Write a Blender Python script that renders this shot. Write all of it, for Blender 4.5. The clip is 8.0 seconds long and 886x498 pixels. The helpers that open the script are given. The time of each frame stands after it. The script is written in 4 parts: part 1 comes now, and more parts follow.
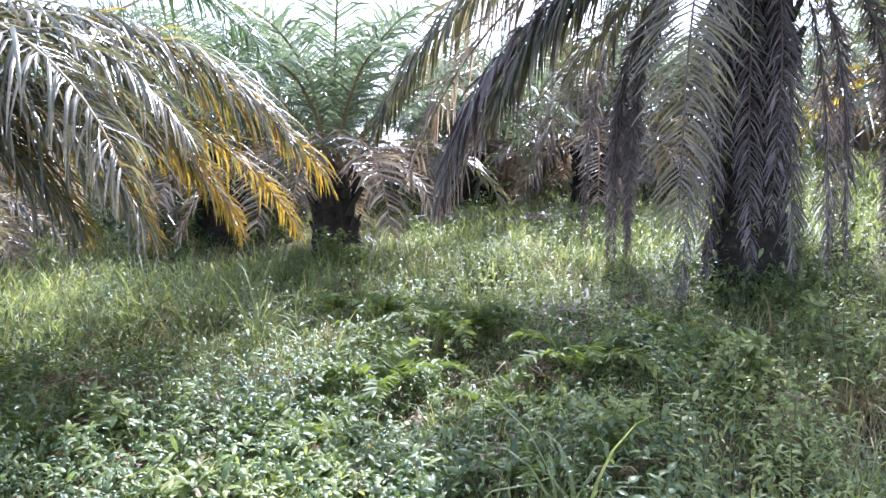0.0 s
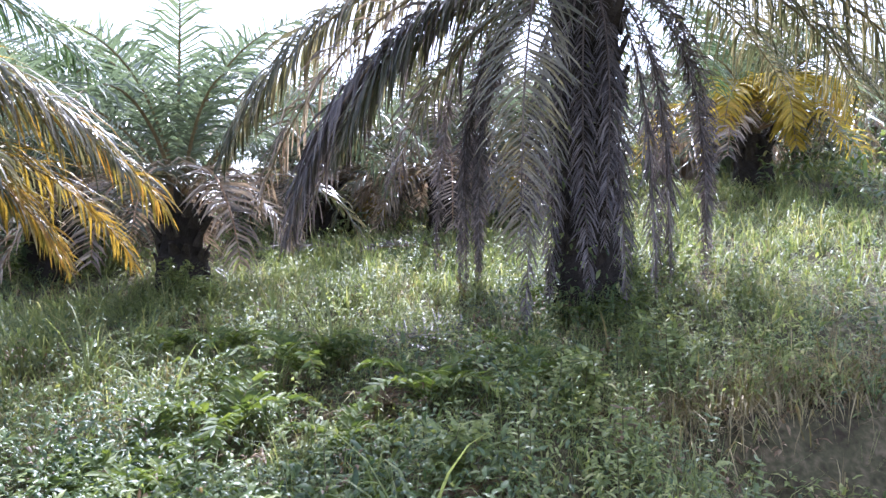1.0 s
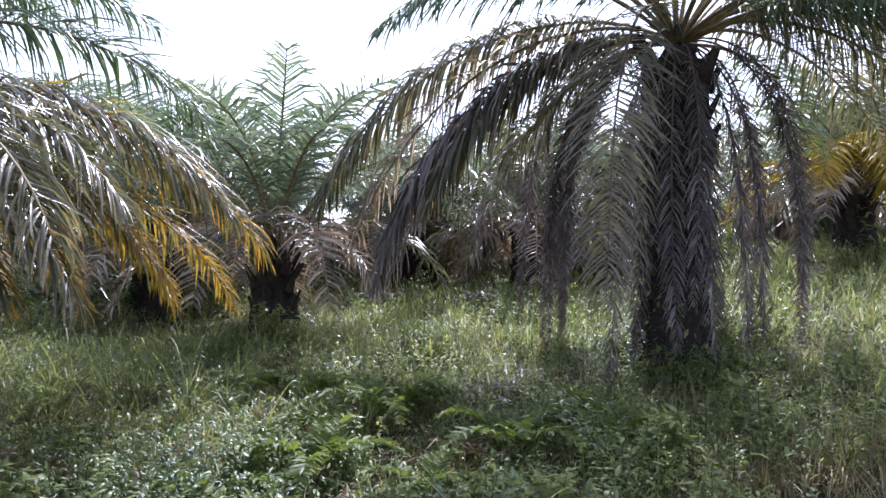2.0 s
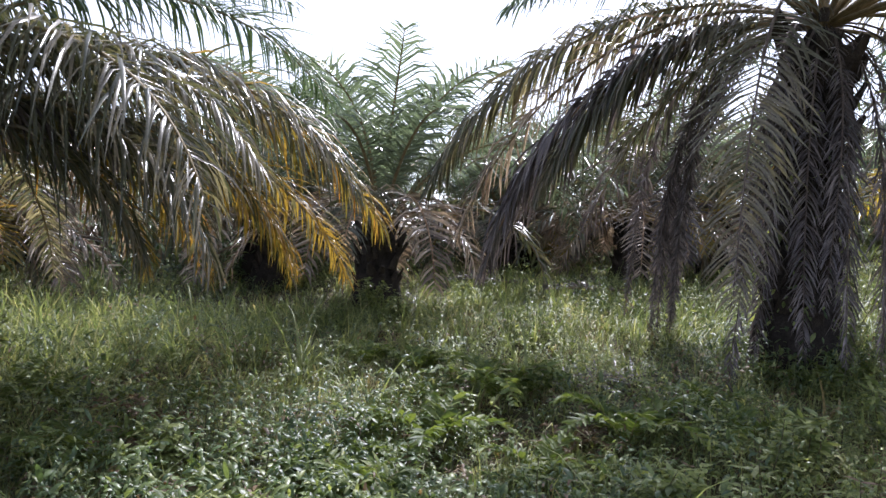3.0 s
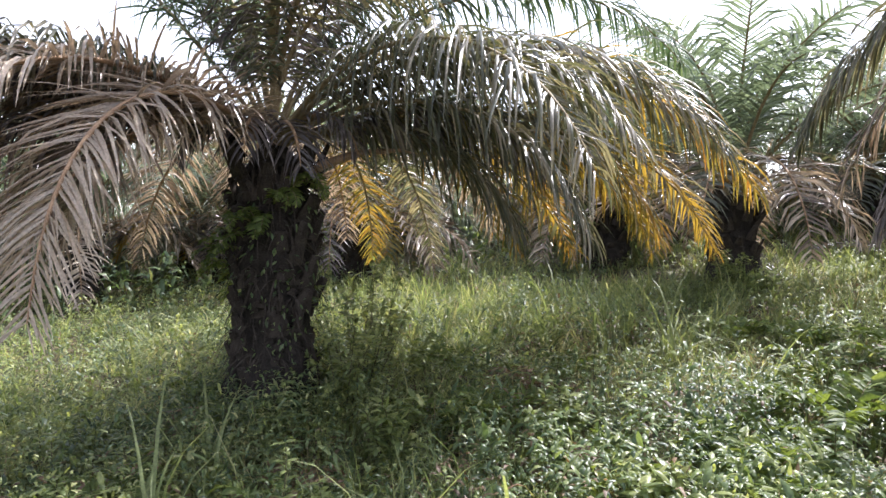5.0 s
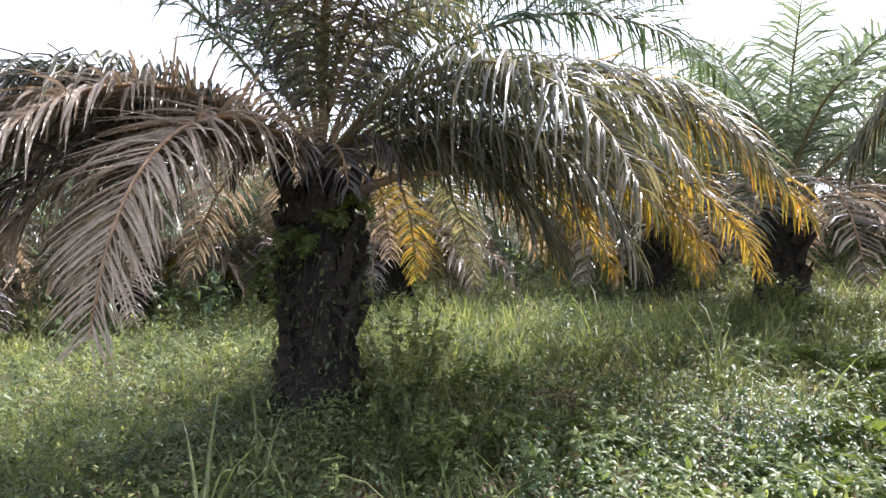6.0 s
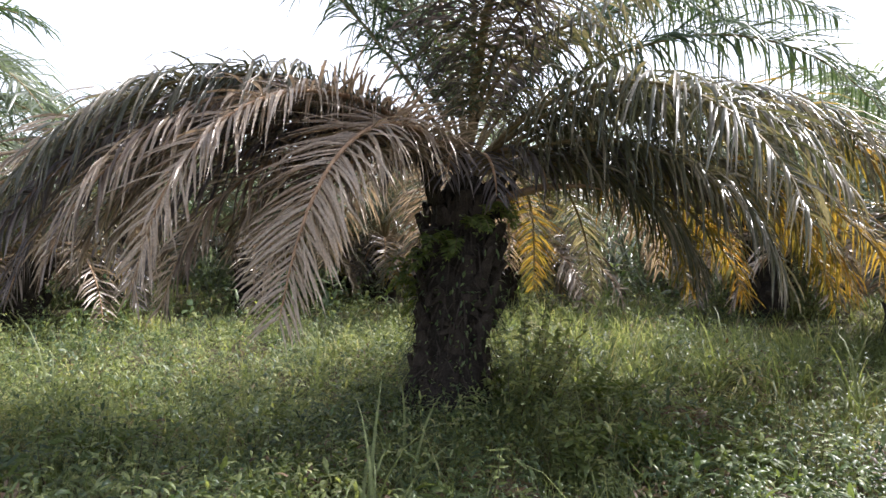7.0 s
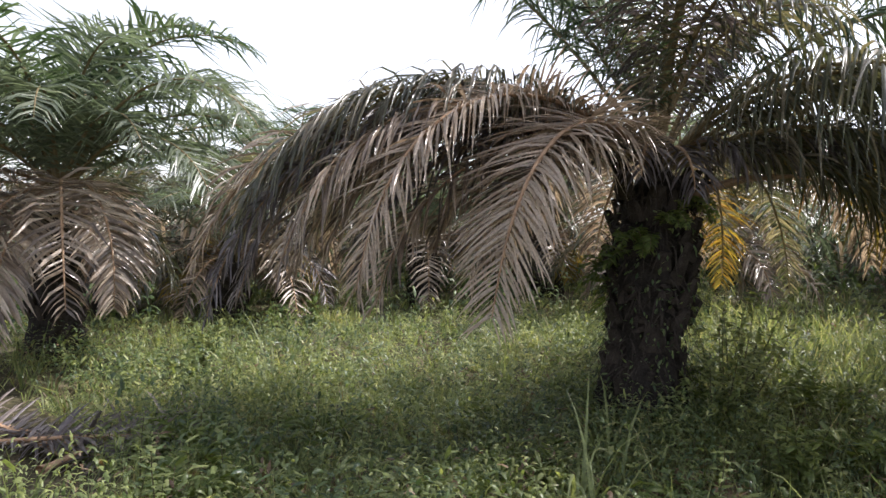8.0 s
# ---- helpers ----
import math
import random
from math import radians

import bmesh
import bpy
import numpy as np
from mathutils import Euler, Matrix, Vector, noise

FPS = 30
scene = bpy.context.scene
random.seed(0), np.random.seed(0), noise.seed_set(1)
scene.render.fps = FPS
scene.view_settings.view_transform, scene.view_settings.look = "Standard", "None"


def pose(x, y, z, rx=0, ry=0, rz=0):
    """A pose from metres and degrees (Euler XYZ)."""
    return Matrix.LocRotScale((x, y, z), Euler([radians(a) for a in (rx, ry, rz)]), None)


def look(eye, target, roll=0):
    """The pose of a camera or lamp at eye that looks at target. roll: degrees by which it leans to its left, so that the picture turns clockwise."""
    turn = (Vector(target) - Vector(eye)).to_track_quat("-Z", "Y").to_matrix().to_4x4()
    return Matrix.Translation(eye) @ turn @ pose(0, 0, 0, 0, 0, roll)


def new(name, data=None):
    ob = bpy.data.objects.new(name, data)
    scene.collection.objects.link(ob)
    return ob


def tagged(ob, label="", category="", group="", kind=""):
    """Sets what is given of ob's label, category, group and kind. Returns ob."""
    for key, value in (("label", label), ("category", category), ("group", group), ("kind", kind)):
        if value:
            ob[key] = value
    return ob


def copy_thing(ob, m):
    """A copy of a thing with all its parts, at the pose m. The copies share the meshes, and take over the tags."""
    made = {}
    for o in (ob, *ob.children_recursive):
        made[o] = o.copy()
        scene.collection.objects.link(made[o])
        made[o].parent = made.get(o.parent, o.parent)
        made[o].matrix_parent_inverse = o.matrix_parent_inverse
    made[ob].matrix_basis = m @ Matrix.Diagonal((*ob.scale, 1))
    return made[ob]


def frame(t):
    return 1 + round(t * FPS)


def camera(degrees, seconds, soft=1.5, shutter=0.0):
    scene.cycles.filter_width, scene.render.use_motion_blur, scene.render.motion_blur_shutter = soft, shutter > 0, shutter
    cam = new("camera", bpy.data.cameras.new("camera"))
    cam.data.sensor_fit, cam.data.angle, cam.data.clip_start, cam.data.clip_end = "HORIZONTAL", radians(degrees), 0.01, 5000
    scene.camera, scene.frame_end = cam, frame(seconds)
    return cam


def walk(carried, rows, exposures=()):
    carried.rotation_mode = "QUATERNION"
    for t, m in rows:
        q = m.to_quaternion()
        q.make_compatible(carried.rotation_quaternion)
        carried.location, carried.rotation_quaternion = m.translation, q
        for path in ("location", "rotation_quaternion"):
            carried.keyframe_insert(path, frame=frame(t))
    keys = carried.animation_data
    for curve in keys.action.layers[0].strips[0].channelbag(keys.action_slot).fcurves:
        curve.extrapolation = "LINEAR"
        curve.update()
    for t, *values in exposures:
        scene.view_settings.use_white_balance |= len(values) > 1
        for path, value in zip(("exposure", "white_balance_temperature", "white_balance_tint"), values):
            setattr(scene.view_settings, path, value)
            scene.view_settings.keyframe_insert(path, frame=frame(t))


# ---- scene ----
cam = camera(65.2, 8.0)
PATH = [
    (0, (0.000, 0.000, 1.700), (-0.002, 4.977, 1.222), -0.02),
    (0.5, (0.080, 0.035, 1.701), (0.562, 4.991, 1.255), -1.67),
    (1, (0.138, 0.000, 1.689), (1.102, 4.899, 1.412), -0.47),
    (1.2, (0.135, -0.024, 1.697), (1.164, 4.865, 1.504), 0.33),
    (2.3, (-0.006, -0.129, 1.655), (-0.010, 4.869, 1.799), 2.83),
    (2.5, (-0.075, -0.109, 1.633), (-0.269, 4.885, 1.776), 4.06),
    (3, (-0.202, -0.060, 1.603), (-0.426, 4.935, 1.586), 4.50),
    (3.5, (-0.424, -0.035, 1.579), (-1.358, 4.875, 1.432), 2.10),
    (4, (-0.591, -0.042, 1.567), (-2.271, 4.638, 1.039), 0.68),
    (4.5, (-0.602, -0.075, 1.541), (-2.906, 4.343, 1.131), -1.31),
    (4.7, (-0.602, -0.113, 1.533), (-2.990, 4.265, 1.167), 0.08),
    (5.8, (-0.568, -0.150, 1.520), (-2.989, 4.225, 1.485), -0.15),
    (6, (-0.606, -0.196, 1.521), (-3.241, 4.053, 1.426), 0.52),
    (6.5, (-0.759, -0.395, 1.506), (-3.751, 3.611, 1.464), 2.54),
    (7, (-0.863, -0.659, 1.499), (-3.997, 3.236, 1.432), 4.31),
    (7.5, (-0.919, -0.815, 1.530), (-4.335, 2.836, 1.474), 3.01),
    (8, (-1.026, -0.969, 1.506), (-4.934, 2.145, 1.335), 3.08),
]
EXPOSURES = [(0.0, 1.7, 5300, 20), (0.5, 1.55, 5300, 21), (1.2, 1.4, 5300, 23), (2.3, 0.7, 5550, 21), (3.5, 0.6, 5800, 19), (4.0, 0.9, 5900, 18), (4.5, 1.2, 5900, 18), (4.7, 1.25, 5950, 18), (6.0, 1.2, 5950, 18), (7.0, 0.9, 6100, 17), (8.0, 0.65, 6200, 17)]
walk(cam, [(t, look(eye, target, roll)) for t, eye, target, roll in PATH], EXPOSURES)

# ---- world and sun: hazy tropical midday, sun ahead of the camera and high ----
SUN_ELEV, SUN_AZ = 54.0, 13.0   # azimuth from +y towards +x
world = bpy.data.worlds.new("world")
scene.world = world
world.use_nodes = True
wn = world.node_tree
sky = wn.nodes.new("ShaderNodeTexSky")
sky.sky_type = "NISHITA"
sky.sun_disc = False
sky.sun_elevation = radians(SUN_ELEV)
sky.sun_rotation = radians(SUN_AZ)
sky.air_density, sky.dust_density, sky.ozone_density = 1.0, 1.2, 1.0
haze = wn.nodes.new("ShaderNodeHueSaturation")
haze.inputs["Saturation"].default_value, haze.inputs["Value"].default_value = 0.3, 1.2
wn.links.new(sky.outputs[0], haze.inputs["Color"])
wn.links.new(haze.outputs[0], wn.nodes["Background"].inputs[0])
wn.nodes["Background"].inputs[1].default_value = 0.15
sun = new("sun", bpy.data.lights.new("sun", "SUN"))
sun.data.energy, sun.data.angle, sun.data.color = 4.4, radians(0.6), (1.0, 0.95, 0.87)
sd = Vector((math.sin(radians(SUN_AZ)) * math.cos(radians(SUN_ELEV)), math.cos(radians(SUN_AZ)) * math.cos(radians(SUN_ELEV)), math.sin(radians(SUN_ELEV))))
sun.matrix_world = look(sd * 60, (0, 0, 0))


# ---- materials ----
def leaf_material(name, ramp, rough=0.42, through_light=0.35, spec=0.5, grain=60.0, glow=(1.5, 1.45, 0.7)):
    """Thin leaf: glossy top, light shining through, colour varied from leaf to leaf and along it."""
    m = bpy.data.materials.new(name)
    m.use_nodes = True
    nt = m.node_tree
    b = nt.nodes["Principled BSDF"]
    out = nt.nodes["Material Output"]
    geo = nt.nodes.new("ShaderNodeNewGeometry")
    tc = nt.nodes.new("ShaderNodeTexCoord")
    big = nt.nodes.new("ShaderNodeTexNoise")
    big.inputs["Scale"].default_value = 1.1
    big.inputs["Detail"].default_value = 3
    fine = nt.nodes.new("ShaderNodeTexNoise")
    fine.inputs["Scale"].default_value = grain
    fine.inputs["Detail"].default_value = 2
    nt.links.new(tc.outputs["Object"], big.inputs["Vector"])
    nt.links.new(tc.outputs["Object"], fine.inputs["Vector"])
    add = nt.nodes.new("ShaderNodeMath")
    add.operation = "MULTIPLY_ADD"
    add.inputs[1].default_value = 0.7
    nt.links.new(geo.outputs["Random Per Island"], add.inputs[0])
    sc = nt.nodes.new("ShaderNodeMath")
    sc.operation = "MULTIPLY_ADD"
    sc.inputs[1].default_value, sc.inputs[2].default_value = 1.0, -0.36
    nt.links.new(big.outputs["Fac"], sc.inputs[0])
    nt.links.new(sc.outputs[0], add.inputs[2])
    r = nt.nodes.new("ShaderNodeValToRGB")
    el = r.color_ramp.elements
    el[0].position, el[0].color = ramp[0][0], (*ramp[0][1], 1)
    el[1].position, el[1].color = ramp[-1][0], (*ramp[-1][1], 1)
    for p, c in ramp[1:-1]:
        el.new(p).color = (*c, 1)
    nt.links.new(add.outputs[0], r.inputs[0])
    mix = nt.nodes.new("ShaderNodeMix")
    mix.data_type, mix.blend_type = "RGBA", "MULTIPLY"
    mix.inputs["Factor"].default_value = 0.55
    fr = nt.nodes.new("ShaderNodeValToRGB")
    fr.color_ramp.elements[0].position, fr.color_ramp.elements[0].color = 0.3, (0.45, 0.45, 0.45, 1)
    fr.color_ramp.elements[1].position, fr.color_ramp.elements[1].color = 0.65, (1.25, 1.22, 1.15, 1)
    nt.links.new(fine.outputs["Fac"], fr.inputs[0])
    nt.links.new(r.outputs[0], mix.inputs["A"])
    nt.links.new(fr.outputs[0], mix.inputs["B"])
    col = mix.outputs["Result"]
    nt.links.new(col, b.inputs["Base Color"])
    b.inputs["Roughness"].default_value = rough
    b.inputs["Specular IOR Level"].default_value = spec
    tr = nt.nodes.new("ShaderNodeBsdfTranslucent")
    warm = nt.nodes.new("ShaderNodeMix")
    warm.data_type, warm.blend_type = "RGBA", "MULTIPLY"
    warm.inputs["Factor"].default_value = 1.0
    warm.inputs["B"].default_value = (*glow, 1)
    nt.links.new(col, warm.inputs["A"])
    nt.links.new(warm.outputs["Result"], tr.inputs["Color"])
    ms = nt.nodes.new("ShaderNodeMixShader")
    ms.inputs[0].default_value = through_light
    nt.links.new(b.outputs[0], ms.inputs[1])
    nt.links.new(tr.outputs[0], ms.inputs[2])
    nt.links.new(ms.outputs[0], out.inputs["Surface"])
    bump = nt.nodes.new("ShaderNodeBump")
    bump.inputs["Strength"].default_value = 0.25
    bump.inputs["Distance"].default_value = 0.01
    nt.links.new(fine.outputs["Fac"], bump.inputs["Height"])
    nt.links.new(bump.outputs[0], b.inputs["Normal"])
    return m


def rough_material(name, dark, light, scale=6.0, rough=0.9, bump_size=0.03, third=None):
    """Soil, bark and fibre: colour at two scales with relief."""
    m = bpy.data.materials.new(name)
    m.use_nodes = True
    nt = m.node_tree
    b = nt.nodes["Principled BSDF"]
    tc = nt.nodes.new("ShaderNodeTexCoord")
    n1 = nt.nodes.new("ShaderNodeTexNoise")
    n1.inputs["Scale"].default_value, n1.inputs["Detail"].default_value = scale, 8
    n2 = nt.nodes.new("ShaderNodeTexNoise")
    n2.inputs["Scale"].default_value, n2.inputs["Detail"].default_value = scale * 9, 4
    for n in (n1, n2):
        nt.links.new(tc.outputs["Object"], n.inputs["Vector"])
    mx = nt.nodes.new("ShaderNodeMath")
    mx.operation = "ADD"
    nt.links.new(n1.outputs["Fac"], mx.inputs[0])
    nt.links.new(n2.outputs["Fac"], mx.inputs[1])
    hf = nt.nodes.new("ShaderNodeMath")
    hf.operation = "MULTIPLY"
    hf.inputs[1].default_value = 0.5
    nt.links.new(mx.outputs[0], hf.inputs[0])
    r = nt.nodes.new("ShaderNodeValToRGB")
    r.color_ramp.elements[0].position, r.color_ramp.elements[0].color = 0.36, (*dark, 1)
    r.color_ramp.elements[1].position, r.color_ramp.elements[1].color = 0.62, (*light, 1)
    if third:
        r.color_ramp.elements.new(0.5).color = (*third, 1)
    nt.links.new(hf.outputs[0], r.inputs[0])
    nt.links.new(r.outputs[0], b.inputs["Base Color"])
    b.inputs["Roughness"].default_value = rough
    b.inputs["Specular IOR Level"].default_value = 0.2
    bump = nt.nodes.new("ShaderNodeBump")
    bump.inputs["Strength"].default_value, bump.inputs["Distance"].default_value = 0.8, bump_size
    nt.links.new(hf.outputs[0], bump.inputs["Height"])
    nt.links.new(bump.outputs[0], b.inputs["Normal"])
    return m


GREEN = leaf_material("palm_leaflet_green", [(0.0, (0.05, 0.085, 0.055)), (0.45, (0.08, 0.13, 0.075)), (0.8, (0.13, 0.18, 0.1)), (1.0, (0.24, 0.26, 0.15))], 0.3, 0.3, 0.7, glow=(1.3, 1.35, 0.7))
# Lighter, greyer leaf colour stands in for haze and backlight on farther palms
HAZED = leaf_material("palm_leaflet_hazed", [(0.0, (0.11, 0.135, 0.1)), (0.45, (0.165, 0.2, 0.145)), (0.8, (0.25, 0.285, 0.205)), (1.0, (0.38, 0.39, 0.29))], 0.3, 0.42, 0.8, glow=(1.2, 1.3, 0.9))
MIXED = leaf_material("palm_leaflet_old", [(0.0, (0.05, 0.056, 0.044)), (0.4, (0.1, 0.108, 0.07)), (0.7, (0.2, 0.18, 0.135)), (1.0, (0.42, 0.37, 0.3))], 0.3, 0.4, 0.8, glow=(1.3, 1.25, 0.7))
YELLOW = leaf_material("palm_leaflet_yellow", [(0.0, (0.11, 0.11, 0.045)), (0.35, (0.24, 0.2, 0.055)), (0.7, (0.4, 0.27, 0.06)), (1.0, (0.38, 0.18, 0.055))], 0.42, 0.46, glow=(1.35, 1.25, 0.65))
BRIGHT = leaf_material("palm_leaflet_bright_yellow", [(0.0, (0.3, 0.25, 0.05)), (0.4, (0.5, 0.4, 0.06)), (0.75, (0.62, 0.47, 0.07)), (1.0, (0.6, 0.4, 0.09))], 0.42, 0.5, glow=(1.3, 1.25, 0.7))
DEAD = leaf_material("palm_leaflet_dead", [(0.0, (0.07, 0.052, 0.042)), (0.3, (0.22, 0.17, 0.13)), (0.65, (0.49, 0.405, 0.315)), (1.0, (0.76, 0.67, 0.55))], 0.3, 0.33, 0.85, glow=(1.15, 1.0, 0.78))
GREYDEAD = leaf_material("palm_leaflet_withered", [(0.0, (0.05, 0.043, 0.046)), (0.5, (0.135, 0.116, 0.116)), (1.0, (0.34, 0.295, 0.275))], 0.36, 0.26, 0.7, glow=(1.1, 1.0, 0.9))
RACHIS = rough_material("palm_rachis", (0.14, 0.1, 0.05), (0.34, 0.27, 0.15), 14, 0.55, 0.004)
DEADRACHIS = rough_material("palm_rachis_dead", (0.2, 0.12, 0.07), (0.46, 0.31, 0.19), 14, 0.6, 0.004)
GREYRIB = rough_material("palm_rachis_withered", (0.07, 0.055, 0.05), (0.2, 0.16, 0.13), 14, 0.7, 0.004)
BARK = rough_material("palm_trunk_fibre", (0.014, 0.0125, 0.011), (0.055, 0.047, 0.04), 7, 0.95, 0.04)
BOOT = rough_material("palm_leaf_base", (0.02, 0.017, 0.014), (0.08, 0.065, 0.053), 10, 0.9, 0.015)
SOIL = rough_material("soil_with_litter", (0.04, 0.03, 0.02), (0.15, 0.12, 0.075), 2.6, 0.95, 0.05, (0.075, 0.07, 0.036))
WEED = leaf_material("weed_leaf", [(0.0, (0.03, 0.055, 0.03)), (0.4, (0.09, 0.14, 0.062)), (0.75, (0.18, 0.235, 0.095)), (1.0, (0.38, 0.38, 0.19))], 0.38, 0.4, 0.5, glow=(1.5, 1.45, 0.75))
WEEDLITE = leaf_material("weed_leaf_young", [(0.0, (0.08, 0.115, 0.05)), (0.4, (0.2, 0.255, 0.095)), (0.8, (0.35, 0.39, 0.155)), (1.0, (0.56, 0.54, 0.29))], 0.38, 0.45, 0.5, glow=(1.45, 1.4, 0.75))
WEEDBROWN = leaf_material("weed_leaf_dry", [(0.0, (0.08, 0.052, 0.032)), (0.6, (0.19, 0.125, 0.075)), (1.0, (0.34, 0.26, 0.165))], 0.55, 0.28)
GRASS = leaf_material("grass_blade", [(0.0, (0.09, 0.13, 0.062)), (0.4, (0.18, 0.23, 0.1)), (0.75, (0.31, 0.34, 0.155)), (1.0, (0.54, 0.49, 0.3))], 0.46, 0.5, 0.45, glow=(1.45, 1.4, 0.85))
GRASSDRY = leaf_material("grass_blade_dry", [(0.0, (0.13, 0.1, 0.06)), (0.5, (0.27, 0.22, 0.12)), (1.0, (0.42, 0.37, 0.22))], 0.6, 0.3)
FERN = leaf_material("fern_leaf", [(0.0, (0.07, 0.11, 0.035)), (0.5, (0.14, 0.19, 0.055)), (1.0, (0.27, 0.31, 0.1))], 0.52, 0.42, 0.35)
STEM = rough_material("weed_stem", (0.05, 0.06, 0.025), (0.16, 0.14, 0.07), 20, 0.7, 0.002)


# ---- mesh helpers ----
def mesh_from(name, verts, faces, mat, smooth=True):
    """verts: (n, 3) array; faces: list of (k, m) index arrays."""
    me = bpy.data.meshes.new(name)
    verts = np.asarray(verts, np.float32).reshape(-1, 3)
    faces = [np.asarray(f, np.int32) for f in faces if len(f)]
    loops = np.concatenate([f.ravel() for f in faces])
    counts = np.concatenate([np.full(len(f), f.shape[1], np.int32) for f in faces])
    starts = np.concatenate([[0], np.cumsum(counts)[:-1]]).astype(np.int32)
    me.vertices.add(len(verts))
    me.vertices.foreach_set("co", verts.ravel())
    me.loops.add(len(loops))
    me.loops.foreach_set("vertex_index", loops)
    me.polygons.add(len(counts))
    me.polygons.foreach_set("loop_start", starts)
    me.polygons.foreach_set("loop_total", counts)
    me.polygons.foreach_set("use_smooth", np.full(len(counts), smooth))
    me.update(calc_edges=True)
    me.validate()
    me.materials.append(mat)
    return me


def part(name, me, parent, label=""):
    ob = new(name, me)
    ob.parent = parent
    return tagged(ob, label)


def unit(v):
    return v / np.maximum(np.linalg.norm(v, axis=-1, keepdims=True), 1e-9)


def tube(path, radii, sides=6, squash=1.0):
    """Tapered tube along a path of points; returns verts and quads."""
    path = np.asarray(path, float)
    n = len(path)
    tan = unit(np.gradient(path, axis=0))
    ref = np.where(np.abs(tan[:, 2:3]) > 0.95, [[1.0, 0, 0]], [[0, 0, 1.0]])
    a = unit(np.cross(tan, ref))
    b = np.cross(a, tan)
    ang = np.linspace(0, 2 * np.pi, sides, endpoint=False)
    ring = a[:, None] * np.cos(ang)[None, :, None] + squash * b[:, None] * np.sin(ang)[None, :, None]
    v = path[:, None] + np.asarray(radii, float)[:, None, None] * ring
    i, j = np.meshgrid(np.arange(n - 1), np.arange(sides), indexing="ij")
    k = (j + 1) % sides
    q = np.stack([i * sides + j, i * sides + k, (i + 1) * sides + k, (i + 1) * sides + j], -1).reshape(-1, 4)
    return v.reshape(-1, 3), q


def blades(base, heading, side, length, width, bend, segs=4, fold=0.25, shape=None):
    """Many strips at once: each starts at base, runs along heading, bends by bend towards the ground, width along side.
    fold lifts the edges into a shallow V."""
    n = len(base)
    shape = np.asarray(shape if shape is not None else [0.55, 1.0, 0.9, 0.55, 0.0])
    segs = len(shape) - 1
    d, p = heading.copy(), base.copy()
    down = np.array([0, 0, -1.0])
    rows = []
    for k in range(segs + 1):
        s = unit(side - (side * d).sum(-1, keepdims=True) * d)
        up = np.cross(s, d)
        w = (width * shape[k] / 2)[:, None]
        if k == segs:
            rows.append(p[:, None])
        else:
            rows.append(np.stack([p - s * w + up * w * fold, p, p + s * w + up * w * fold], 1))
        p = p + d * (length / segs)[:, None]
        d = unit(d + down * (bend / segs)[:, None])
    v = np.concatenate(rows, 1)
    per = v.shape[1]
    off = (np.arange(n) * per)[:, None]
    quads = []
    for k in range(segs - 1):
        a = 3 * k
        quads += [[a, a + 1, a + 4, a + 3], [a + 1, a + 2, a + 5, a + 4]]
    a = 3 * (segs - 1)
    tris = [[a, a + 1, a + 3], [a + 1, a + 2, a + 3]]
    q = (off[:, None] + np.array(quads)[None]).reshape(-1, 4)
    t = (off[:, None] + np.array(tris)[None]).reshape(-1, 3)
    return v.reshape(-1, 3), q, t


def join(pieces):
    """Joins (verts, quads, tris) pieces."""
    vs, qs, ts, o = [], [], [], 0
    for p in pieces:
        v, q = p[0], p[1]
        t = p[2] if len(p) > 2 else np.zeros((0, 3), int)
        vs.append(v), qs.append(q + o), ts.append(t + o)
        o += len(v)
    return np.concatenate(vs), [np.concatenate(qs), np.concatenate(ts)]


# ---- the ground: falls to the left, rises ahead and to the right ----
def track_side(x, y):
    """1 on the dug track beside the bank, 0 on the planted ground."""
    lip = 4.15 + 0.14 * np.sin(3.1 * x) + 0.08 * np.sin(7.3 * x + 1)
    across = np.clip((lip - y) / 0.45, 0, 1)
    along = np.clip((x - 1.9) / 1.1, 0, 1)
    return across * across * (3 - 2 * across) * along


def ground_z(x, y):
    x, y = np.asarray(x, float), np.asarray(y, float)
    ahead = np.maximum(y - 3.5, 0.0)
    z = 1.25 * np.tanh(x / 18.0) + 1.5 * np.tanh(ahead / 19.0)
    z = z + 1.1 * np.exp(-(((x - 13) / 6.0) ** 2 + ((y - 14) / 7.0) ** 2))
    z = z - 0.4 * track_side(x, y)
    z = z + 0.05 * np.sin(x * 1.3 + 0.7 * y) * np.sin(0.9 * y - 0.4 * x) + 0.03 * np.sin(2.9 * x + 1.1) * np.sin(2.3 * y)
    return z


def build_ground():
    rings = np.concatenate([np.linspace(0, 16, 81), 16 * 1.13 ** np.arange(1, 42)])
    a = np.linspace(0, 2 * np.pi, 181)[:-1]
    r, t = np.meshgrid(rings[1:], a, indexing="ij")
    x, y = r * np.cos(t), r * np.sin(t) + 4.0
    z = ground_z(x, y)
    v = np.concatenate([[[0, 4.0, float(ground_z(0, 4.0))]], np.stack([x, y, z], -1).reshape(-1, 3)])
    n, m = r.shape
    i, j = np.meshgrid(np.arange(n - 1), np.arange(m), indexing="ij")
    k = (j + 1) % m
    q = np.stack([1 + i * m + j, 1 + (i + 1) * m + j, 1 + (i + 1) * m + k, 1 + i * m + k], -1).reshape(-1, 4)
    jj = np.arange(m)
    t3 = np.stack([0 * jj, 1 + jj, 1 + (jj + 1) % m], -1)
    ob = new("ground", mesh_from("ground", v, [q, t3], SOIL))
    tagged(ob, "dark soil with leaf litter under plantation undergrowth", "ground", kind="structure")


build_ground()


